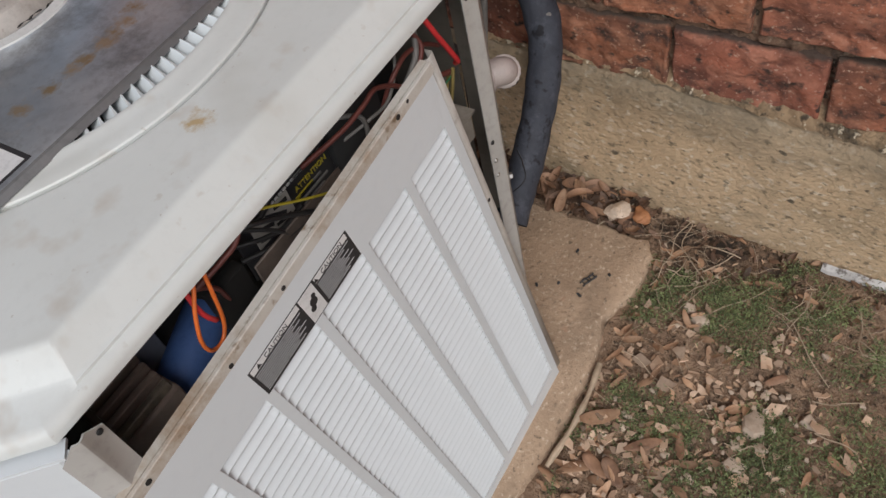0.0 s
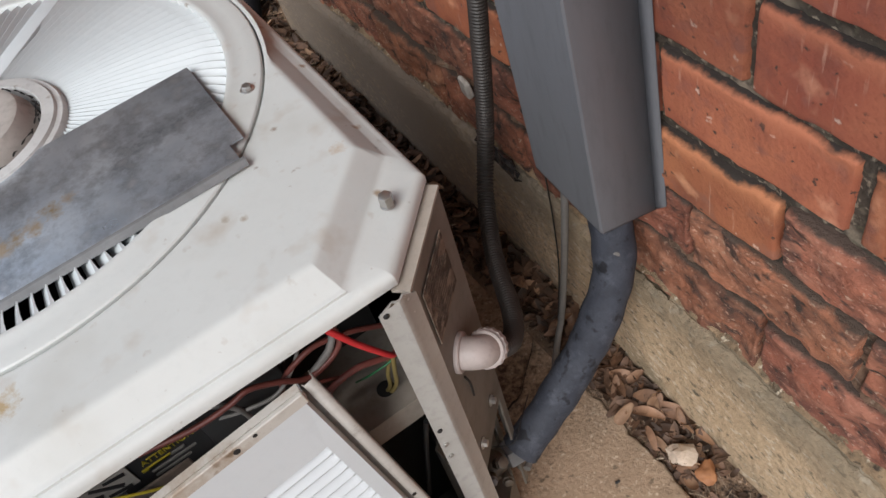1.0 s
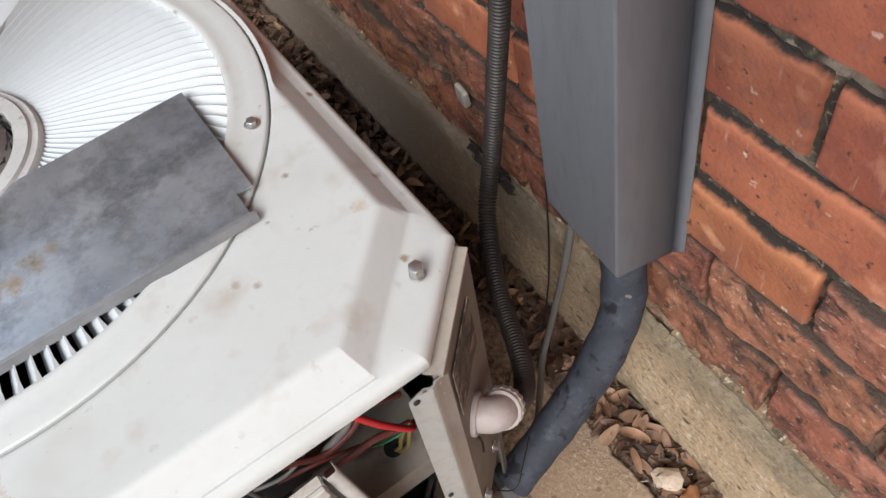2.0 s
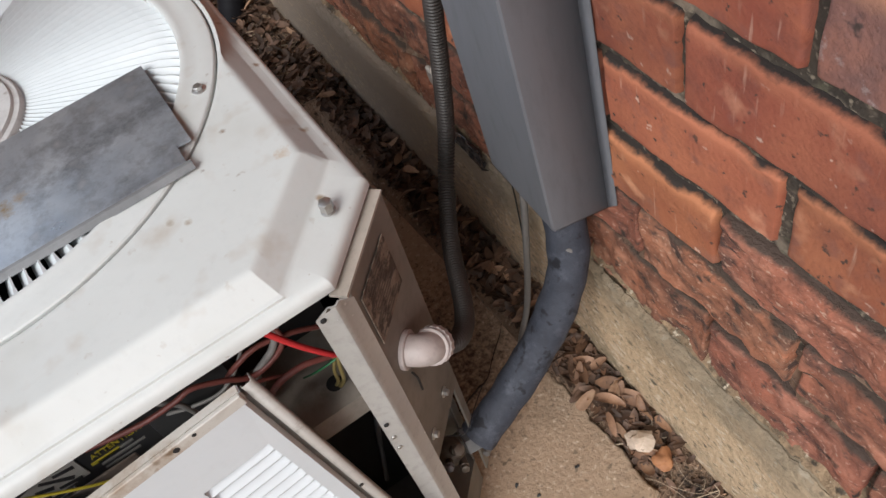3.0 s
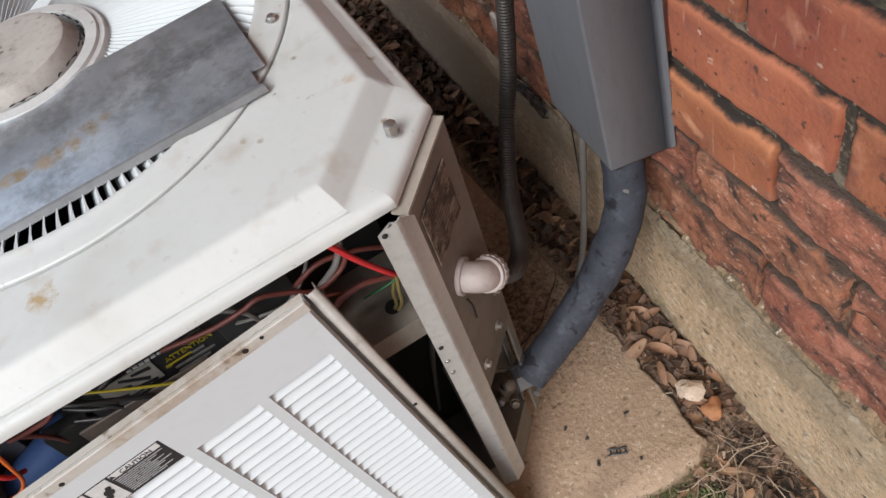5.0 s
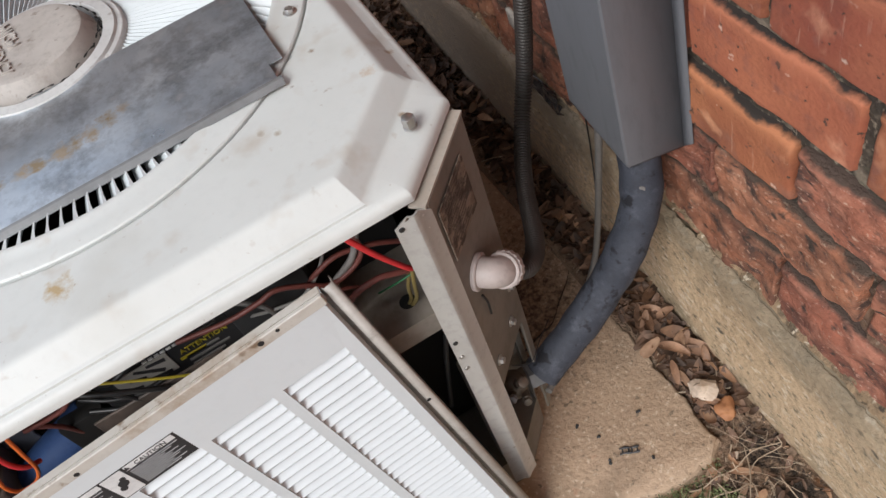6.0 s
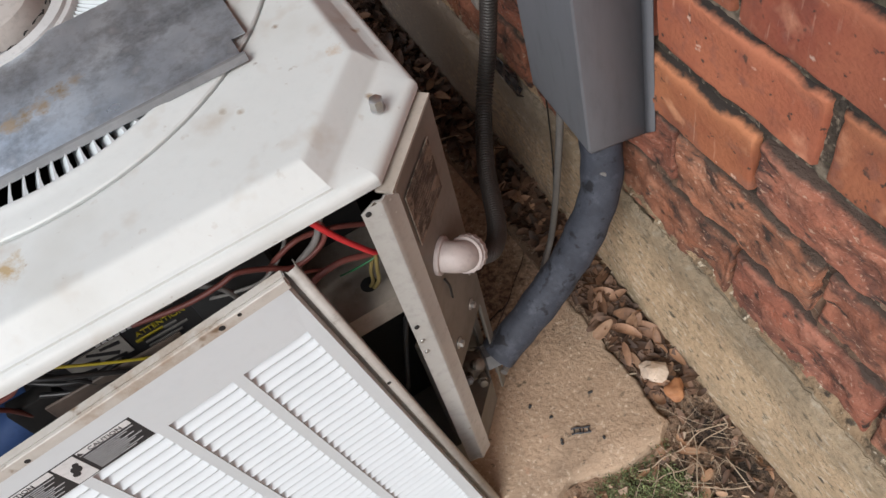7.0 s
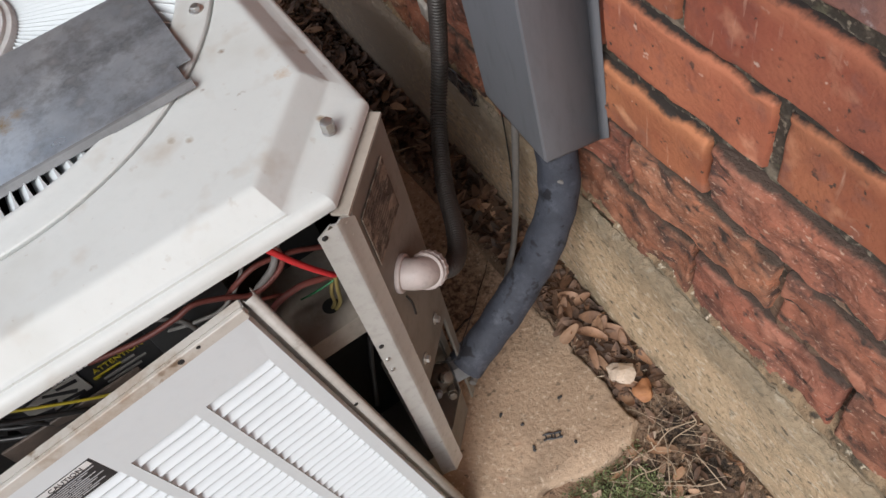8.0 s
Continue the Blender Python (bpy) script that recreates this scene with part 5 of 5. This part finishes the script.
build_cover()
build_pipe()
build_valve()
build_conduit()
build_liquid_line()

# ---- litter, stones and weeds ----


def leaf_points(rng, size):
    """A small oval dry leaf, cupped and bent."""
    n, cup, bend = 7, rng.uniform(0.1, 0.8), rng.uniform(-0.6, 0.9)
    wide, tip, lop = rng.uniform(0.24, 0.46), rng.uniform(0.42, 0.75), rng.uniform(0.65, 1.3)
    V, F = [], []
    for k in range(n + 1):
        u = k / n
        w = wide * math.sin(math.pi * min(1, u ** lop * 0.93 + 0.035)) ** tip
        z = bend * (u - 0.5) ** 2
        V += [(u - 0.5, -w / 2, z + cup * w * 0.5), (u - 0.5, 0, z), (u - 0.5, w / 2, z + cup * w * 0.5)]
    for k in range(n):
        a = 3 * k
        F += [(a, a + 3, a + 4, a + 1), (a + 1, a + 4, a + 5, a + 2)]
    return [(size * x, size * y, size * z) for x, y, z in V], F


def scatter_leaves(name, spots, material, seed, label):
    rng = random.Random(seed)
    V, F = [], []
    for x, y, z, size in spots:
        v, f = leaf_points(rng, size)
        m = Matrix.Translation((x, y, z)) @ pose(0, 0, 0, rng.uniform(-38, 38), rng.uniform(-38, 38), rng.uniform(0, 360))
        k = len(V)
        V += [tuple(m @ Vector(p)) for p in v]
        F += [tuple(i + k for i in q) for q in f]
    me = bpy.data.meshes.new(name)
    me.from_pydata(V, [], F)
    me.polygons.foreach_set("use_smooth", [True] * len(F))
    me.materials.append(material)
    return tagged(new(name, me), label, "leaf litter", kind="stuff")


def in_gap(rng):
    y = rng.uniform(-0.06, 1.6)
    lo = -0.088 if y < 1.02 else -0.5
    return rng.uniform(lo, -0.022), y


def on_soil(rng):
    while True:
        x, y = min(-0.021, rng.uniform(-0.95, -0.02) + rng.gauss(0, 0.12)), max(-1.6, -0.02 - abs(rng.gauss(0, 0.48)))
        if x > -0.085 or y < -0.112:
            return x, y


rng = random.Random(3)
gap, pale, front, crumbs = [], [], [], []
for k in range(2300):
    x, y = in_gap(rng)
    gap.append((x, y, gz(x, y) + rng.uniform(0.0, 0.024), rng.uniform(0.014, 0.045)))
for k in range(150):
    x, y = in_gap(rng)
    if y > 0.16 and rng.random() < 0.7:
        continue
    pale.append((x, y, gz(x, y) + rng.uniform(0.016, 0.032), rng.uniform(0.022, 0.045)))
for k in range(330):
    x, y = on_soil(rng)
    if rng.random() < 0.75:
        y = -0.112 - abs(rng.gauss(0, 0.16))
        x = -0.48 + rng.gauss(0, 0.2) if rng.random() < 0.6 else x
        x = min(x, -0.1)
    front.append((x, y, gz(x, y) + rng.uniform(0.003, 0.012), rng.uniform(0.010, 0.036)))
for k in range(7500):
    x, y = on_soil(rng)
    if x > -0.19 and y > -0.27 and rng.random() < 0.75:
        continue
    crumbs.append((x, y, gz(x, y) + rng.uniform(0.0, 0.006), rng.uniform(0.003, 0.011)))
for k in range(170):
    x, y = -0.02 - abs(rng.gauss(0, 0.055)), rng.uniform(-0.75, -0.02)
    if x < -0.085 and y > -0.115:
        continue
    gap.append((x, y, gz(x, y) + rng.uniform(0.0, 0.012), rng.uniform(0.008, 0.026)))
for k in range(1500):
    x, y = 0.1 - abs(rng.gauss(0, 0.28)), 0.85 + abs(rng.gauss(0, 0.55))
    if y > 2.2:
        continue
    if x > -0.022 and y < 1.40 or x < -0.088 and y < 1.02:
        continue
    gap.append((x, y, gz(x, y) + rng.uniform(0.0, 0.02), rng.uniform(0.016, 0.045)))
near = []
for k in range(70):
    x, y = rng.uniform(-0.085, -0.025), rng.uniform(-0.04, 0.5)
    if y > 0.16 and rng.random() < 0.6:
        continue
    near.append((x, y, gz(x, y) + rng.uniform(0.02, 0.032), rng.uniform(0.034, 0.058)))
scatter_leaves("brown_leaf_litter", near, M_LEAF, 9, "larger russet dry leaves on top of the litter")
scatter_leaves("leaf_litter", gap, M_LITTER, 5, "brown dry leaf litter between the pad and foundation")
scatter_leaves("pale_leaf_litter", pale, M_LITTER_PALE, 6, "pale curled dry leaves on the litter")
scatter_leaves("scattered_leaves", front, M_LITTER_PALE, 7, "sparse pale dry leaves on soil and weeds")
scatter_leaves("leaf_crumbs", crumbs, M_CRUMB, 8, "brown leaf crumbs and soil bits")


def weeds():
    rng = random.Random(12)
    V, F = [], []
    clumps = []
    for k in range(900):
        x, y = on_soil(rng)
        d = noise.noise((x * 4.5, y * 4.5, 7.7)) + 0.3 * noise.noise((x * 13, y * 13, 1.7)) + 1.1 * min(0.6, max(0.0, -y - 0.2)) + 0.02
        d -= 0.9 * math.exp(-((x + 0.3) ** 2 + (y + 0.27) ** 2) / 0.004) + (0.5 if x > -0.1 and y > -0.3 else 0) + 0.5 * math.exp(-((x + 0.5) ** 2 + (y + 0.17) ** 2) / 0.008)
        if d > rng.uniform(-0.35, 0.35):
            clumps.append((x, y, rng.uniform(0.012, 0.03), rng.uniform(0.4, 1.0)))
    for k in range(1500):
        x, y = rng.uniform(-2.6, -0.05), rng.uniform(-3.0, 1.6)
        if (x > -0.9 and y > -0.6) or (x > -1.1 and -0.15 < y < 1.05):
            continue
        d = noise.noise((x * 4.5, y * 4.5, 7.7)) + 0.1 - 0.35 * max(0, math.hypot(x + 0.5, y + 0.5) - 1.3)
        if d > rng.uniform(-0.3, 0.4):
            clumps.append((x, y, rng.uniform(0.02, 0.045), rng.uniform(0.4, 1.0)))
    clumps += [(-0.377, -0.175, 0.03, 1.0), (-0.215, -0.145, 0.03, 0.9), (-0.18, -0.125, 0.02, 0.9), (-0.13, -0.112, 0.012, 0.9), (-0.279, -0.47, 0.04, 1.0), (-0.55, -0.13, 0.015, 0.8)]
    for cx, cy, rad, tall in clumps:
        for k in range(int(130 * rad / 0.02)):
            x, y = cx + rng.gauss(0, rad * 0.6), cy + rng.gauss(0, rad * 0.6)
            if x > -0.018 or (x < -0.092 and y > -0.104):
                continue
            z = gz(x, y)
            a, s, t = rng.uniform(0, 6.28), rng.uniform(0.0015, 0.0048), rng.uniform(0.1, 1.9)
            wide = rng.uniform(0.14, 0.34)
            c, q = math.cos(a), math.sin(a)
            h = z + rng.uniform(0.0, 0.018) * tall
            n = len(V)
            for u, w, e in ((0, 0, 0), (0.7, wide, 0.5), (1.5, 0, 0.7), (0.7, -wide, 0.5)):
                V.append((x + s * (u * c - w * q), y + s * (u * q + w * c), h + s * t * e))
            F.append((n, n + 1, n + 2, n + 3))
    me = bpy.data.meshes.new("weeds")
    me.from_pydata(V, [], F)
    me.materials.append(M_GRASS)
    return tagged(new("weeds", me), "low patchy green weeds on bare soil", "weeds", kind="stuff")


def twigs():
    rng = random.Random(21)
    bm = bmesh.new()
    for k in range(150):
        if k % 5:
            x, y = (rng.uniform(-0.16, -0.03) if k % 3 else rng.uniform(-0.45, -0.03)), rng.uniform(-0.6, 0.0)
            if x < -0.09 and y > -0.11:
                y -= 0.15
        else:
            x, y = in_gap(rng)
        a, l, z = rng.uniform(0, 6.28), rng.uniform(0.025, 0.15) * rng.uniform(0.5, 1), 0.0
        pts = []
        for q in range(4):
            px, py = x + l * (q / 3 - 0.5) * math.cos(a), y + l * (q / 3 - 0.5) * math.sin(a)
            px = min(px, -0.02)
            pts.append((min(-0.02, px + rng.uniform(-0.006, 0.006)), py + rng.uniform(-0.006, 0.006), gz(px, py) + 0.006 + rng.uniform(0, 0.012)))
        tube(bm, pts, rng.choice((0.0003, 0.0004, 0.0005, 0.0009)), 5, 3)
    return tagged(part("twigs", bm, M_TWIG), "thin dry stalks and grass stems on soil", "twigs", kind="stuff")


def stone(name, c, size, material, label, seed, group="", smooth=35):
    rng = random.Random(seed)
    bm = bmesh.new()
    bmesh.ops.create_icosphere(bm, subdivisions=3 if smooth else 2, radius=0.5)
    for v in bm.verts:
        n = noise.noise(v.co * 2.2 + Vector((seed, 0, 0))) * 0.5
        f = noise.noise(v.co * 6 + Vector((0, seed, 0))) * (0.12 if smooth else 0.45)
        v.co = Vector([v.co[k] * size[k] * (1 + n + f) for k in range(3)])
    ob = part(name, bm, material, smooth=smooth)
    ob.matrix_basis = pose(*c, rng.uniform(-15, 15), rng.uniform(-15, 15), rng.uniform(0, 360))
    return tagged(ob, label, "stone", group)


def fragments():
    """Broken flat bits of old leaf and bark on the soil."""
    rng = random.Random(61)
    V, F = [], []
    for k in range(330):
        x, y = on_soil(rng)
        if k % 2:
            x, y = rng.gauss(-0.44, 0.11), -0.115 - abs(rng.gauss(0, 0.13))
        elif k % 4 == 0:
            x, y = rng.gauss(-0.33, 0.09), rng.gauss(-0.36, 0.07)
        if y > -0.112 and x < -0.085 or x > -0.02:
            continue
        size, n, a0 = rng.uniform(0.003, 0.010) * (2.0 if rng.random() < 0.15 else 1), rng.choice((3, 4, 4, 5)), rng.uniform(0, 6.28)
        m = pose(x, y, gz(x, y) + rng.uniform(0.005, 0.014), rng.uniform(-25, 25), rng.uniform(-25, 25), rng.uniform(0, 360))
        pts = [(size * rng.uniform(0.5, 1.5) * math.cos(a0 + 6.283 * q / n), size * 0.7 * rng.uniform(0.6, 1.25) * math.sin(a0 + 6.283 * q / n)) for q in range(n)]
        b = len(V)
        V += [tuple(m @ Vector((p, q, 0.0006))) for p, q in pts] + [tuple(m @ Vector((p, q, -0.0012))) for p, q in pts]
        F += [tuple(range(b, b + n)), tuple(range(b + 2 * n - 1, b + n - 1, -1))] + [(b + q, b + n + q, b + n + (q + 1) % n, b + (q + 1) % n) for q in range(n)]
    me = bpy.data.meshes.new("leaf_fragments")
    me.from_pydata(V, [], F)
    me.materials.append(mat("tan_leaf_fragments", (0.52, 0.385, 0.28), (0.38, 0.25, 0.165), (0.7, 0.9), 25, 150, 0.2, island=0.5))
    return tagged(new("leaf_fragments", me), "pale tan broken bits of leaf and bark on soil", "leaf litter", kind="stuff")


weeds()
fragments()
twigs()
stone("white_stone", (-0.069, -0.021, 0.064), (0.044, 0.033, 0.028), M_STONE, "jagged off-white stone among dry leaves", 3, smooth=0)
stone("orange_stone", (-0.062, -0.062, 0.060), (0.034, 0.028, 0.022), M_STONE_OR, "smooth rust-orange stone among dry leaves", 9)


def chip(name, c, size, seed, material, label, group=""):
    """A flat angular piece of stone with broken edges."""
    rng = random.Random(seed)
    n = rng.randint(5, 7)
    ang = sorted(rng.uniform(0, 2 * math.pi) for _ in range(n))
    ang = [(2 * math.pi * k / n + a / n) for k, a in enumerate(ang)]
    rad = [size * rng.uniform(0.35, 0.6) for _ in range(n)]
    h = size * 0.22
    bm = bmesh.new()
    loops(bm, [[(r * f * math.cos(a), 0.75 * r * f * math.sin(a), z + (0.1 * h * math.sin(3 * a) if f < 1 else 0)) for a, r in zip(ang, rad)] for f, z in ((0.9, -h), (1.0, 0.0), (0.86, h * 0.6), (0.5, h * 0.8))], True, True, True)
    bmesh.ops.recalc_face_normals(bm, faces=bm.faces)
    ob = part(name, bm, material, smooth=25)
    ob.matrix_basis = pose(c[0], c[1], gz(c[0], c[1]) + 0.006, rng.uniform(-14, 14), rng.uniform(-14, 14), rng.uniform(0, 360))
    return tagged(ob, label, "stone", group)


def big_leaf(c, size, seed, material, label):
    rng = random.Random(seed)
    v, f = leaf_points(rng, size)
    me = bpy.data.meshes.new("fallen_leaf")
    me.from_pydata(v, [], f)
    me.polygons.foreach_set("use_smooth", [True] * len(f))
    me.materials.append(material)
    ob = new("fallen_leaf", me)
    sol = ob.modifiers.new("thickness", "SOLIDIFY")
    sol.thickness = 0.0005
    ob.matrix_basis = pose(c[0], c[1], gz(c[0], c[1]) + 0.010, rng.uniform(-14, 14), rng.uniform(-14, 14), rng.uniform(0, 360))
    return tagged(ob, label, "leaf", "fallen leaves on soil")


for k, (x, y, sz) in enumerate(((-0.332, -0.351, 0.05), (-0.403, -0.347, 0.036), (-0.294, -0.422, 0.030), (-0.205, -0.221, 0.036), (-0.372, -0.340, 0.022), (-0.363, -0.372, 0.026), (-0.19, -0.20, 0.022), (-0.14, -0.19, 0.014), (-0.45, -0.30, 0.018), (-0.27, -0.33, 0.013))):
    chip("stone_chip", (x, y), sz, 300 + k, M_STONE, "flat angular pale stone chip on weedy soil", "stone chips on soil")
rng = random.Random(77)
for k in range(110):
    x, y = on_soil(rng)
    if k % 3 == 0:
        x, y = rng.gauss(-0.46, 0.07), -0.13 - abs(rng.gauss(0, 0.07))
    elif k % 3 == 1:
        x, y = rng.gauss(-0.34, 0.07), rng.gauss(-0.36, 0.05)
    chip("stone_chip", (x, y), rng.uniform(0.007, 0.017), 400 + k, M_STONE, "flat angular pale stone chip on weedy soil", "stone chips on soil")
for k, (x, y, sz, m) in enumerate(((-0.424, -0.150, 0.062, 0), (-0.436, -0.222, 0.058, 1), (-0.511, -0.147, 0.06, 0), (-0.542, -0.117, 0.045, 0), (-0.496, -0.17, 0.05, 1), (-0.412, -0.27, 0.045, 1), (-0.132, -0.118, 0.034, 0), (-0.493, -0.197, 0.05, 1), (-0.252, -0.359, 0.034, 1), (-0.344, -0.476, 0.036, 0), (-0.343, -0.187, 0.03, 0), (-0.153, -0.135, 0.036, 1), (-0.56, -0.17, 0.05, 0), (-0.6, -0.14, 0.05, 1), (-0.58, -0.22, 0.045, 0))):
    big_leaf((x, y), sz, 500 + k, M_LEAF if m else M_LITTER_PALE, "curled russet dry leaf on soil" if m else "pale tan dry leaf on soil")

# strip of old bark along the pad's edge
bm = bmesh.new()
tube(bm, [(-0.345, -0.112, 0.045), (-0.40, -0.117, 0.040), (-0.46, -0.116, 0.036), (-0.53, -0.108, 0.034)], lambda r: 0.0045 + 0.001 * math.sin(r * 90), 8, 6)
tagged(part("dry_stick", bm, M_TWIG), "pale dry stick lying along the pad edge", "stick")

# scrap of white plastic by the foundation
bm = bmesh.new()
ys = [-0.36 - 0.012 * k for k in range(12)]
loops(bm, [[(-0.030 + 0.007 * noise.noise((y * 60, 1, 0)), y, gz(-0.03, y) + 0.004), (-0.028, y, gz(-0.03, y) + 0.010 + 0.008 * noise.noise((y * 70, 5, 0))), (-0.020, y, gz(-0.03, y) + 0.017 + 0.004 * noise.noise((y * 80, 2, 0))), (-0.0165, y, gz(-0.03, y) + 0.004)] for y in ys], True, True, True)
bmesh.ops.recalc_face_normals(bm, faces=bm.faces)
tagged(part("plastic_scrap", bm, mat("dirty_white_plastic", (0.62, 0.61, 0.60), (0.45, 0.43, 0.41), (0.4, 0.6), 30, 120, 0.2, stain=(0.12, 0.10, 0.085), stain_at=(0.52, 0.62), stain_scale=45), smooth=25), "crumpled white plastic strip lying against the foundation", "plastic scrap")

# black charred crumbs on the pad
for k, (x, y, l, a) in enumerate(((-0.245, -0.030, 0.008, 80), (-0.165, 0.01, 0.005, 10), (-0.255, 0.045, 0.005, 60), (-0.238, 0.012, 0.004, 30), (-0.19, -0.06, 0.004, 120))):
    bm = bmesh.new()
    tube(bm, [(-l / 2, 0, 0), (-l / 6, 0.002, 0.001), (l / 6, -0.001, 0.001), (l / 2, 0.001, 0)], lambda r: 0.0018 + 0.0008 * math.sin(r * 700 + k), 6, 4)
    ob = part("black_crumb", bm, M_BLACK)
    ob.matrix_basis = pose(x, y, 0.0517, 0, 0, a)
    tagged(ob, "small black crumb of debris on the concrete pad", "debris", "debris on the pad")

# a broken black plastic clip lying on the pad
bm = bmesh.new()
for yy in (-0.0042, 0.0042):
    tube(bm, [(-0.015, yy, 0), (-0.006, yy + 0.0006, 0.0006), (0.005, yy - 0.0006, 0), (0.015, yy, 0.0004)], lambda r: 0.0016 + 0.0005 * math.sin(r * 420 + yy * 900), 7, 5)
for xx in (-0.011, -0.002, 0.003, 0.011):
    tube(bm, [(xx, -0.0045, 0), (xx + 0.0008, 0, 0.0004), (xx, 0.0045, 0)], 0.0012, 6, 3)
ob = part("black_clip", bm, M_BLACK)
ob.matrix_basis = pose(-0.212, -0.031, 0.0518, 0, 0, -24)
tagged(ob, "small broken black plastic clip on the concrete pad", "clip", "debris on the pad")

# crumpled black foil at the foot of the brickwork, and a pale rag end
bm = bmesh.new()
rows = []
for k in range(9):
    y = 0.36 + 0.0125 * k
    rows.append([(-0.012 - 0.012 * abs(noise.noise((y * 90, q * 3.1, 0))) - 0.006 * (q % 2), y + 0.004 * noise.noise((q, y * 40, 3)), 0.325 + 0.0105 * q + 0.006 * noise.noise((y * 60, q, 8))) for q in range(6)])
loops(bm, rows, False)
foil = part("crumpled_foil", bm, mat("black_foil", (0.05, 0.05, 0.055), (0.42, 0.42, 0.43), (0.12, 0.25), 45, 150, 0.2, 0.85), smooth=0)
sol = foil.modifiers.new("thickness", "SOLIDIFY")
sol.thickness = 0.001
tagged(foil, "crumpled shiny black foil at the foot of the brickwork", "foil")
bm = bmesh.new()
box(bm, (-0.014, 0.452, 0.438), (-0.004, 0.478, 0.470), 0.004)
for v in bm.verts:
    v.co += 0.003 * noise.noise_vector(v.co * 70)
tagged(part("rag_end", bm, mat("pale_cloth", (0.5, 0.47, 0.43), (0.4, 0.37, 0.33), (0.8, 0.95), 40, 200, 0.3), smooth=30), "pale scrap of cloth stuck in the brickwork", "cloth scrap")

# behind the house corner: black drain pipe, hose and a pale stake
bm = bmesh.new()
tube(bm, [(-0.140, 1.37, 0.10), (-0.10, 1.425, 0.14), (-0.045, 1.50, 0.22), (0.03, 1.60, 0.42)], 0.034, 18, 12)
tagged(part("drain_pipe", bm, mat("matt_black_plastic", (0.006, 0.006, 0.008), (0.011, 0.011, 0.014), (0.55, 0.7), 20, 150, 0.05, spec=0.2)), "smooth black drain pipe leaning at the house corner", "drain pipe")
bm = bmesh.new()
tube(bm, [(-0.20, 1.62, 0.135), (-0.12, 1.66, 0.15), (-0.06, 1.74, 0.15), (-0.05, 1.86, 0.15), (-0.10, 1.98, 0.15)], 0.012, 14, 12)
tagged(part("garden_hose", bm, M_GREYW), "grey garden hose lying coiled on soil", "hose")
bm = bmesh.new()
box(bm, (0.002, 1.405, 0.05), (0.03, 1.445, 0.42), 0.004)
tagged(part("stake", bm, mat("pale_wood", (0.45, 0.41, 0.35), (0.36, 0.32, 0.27), (0.7, 0.9), 12, 120, 0.2, stretch=(1, 1, 0.2)), smooth=30), "pale weathered timber stake by the house corner", "stake")
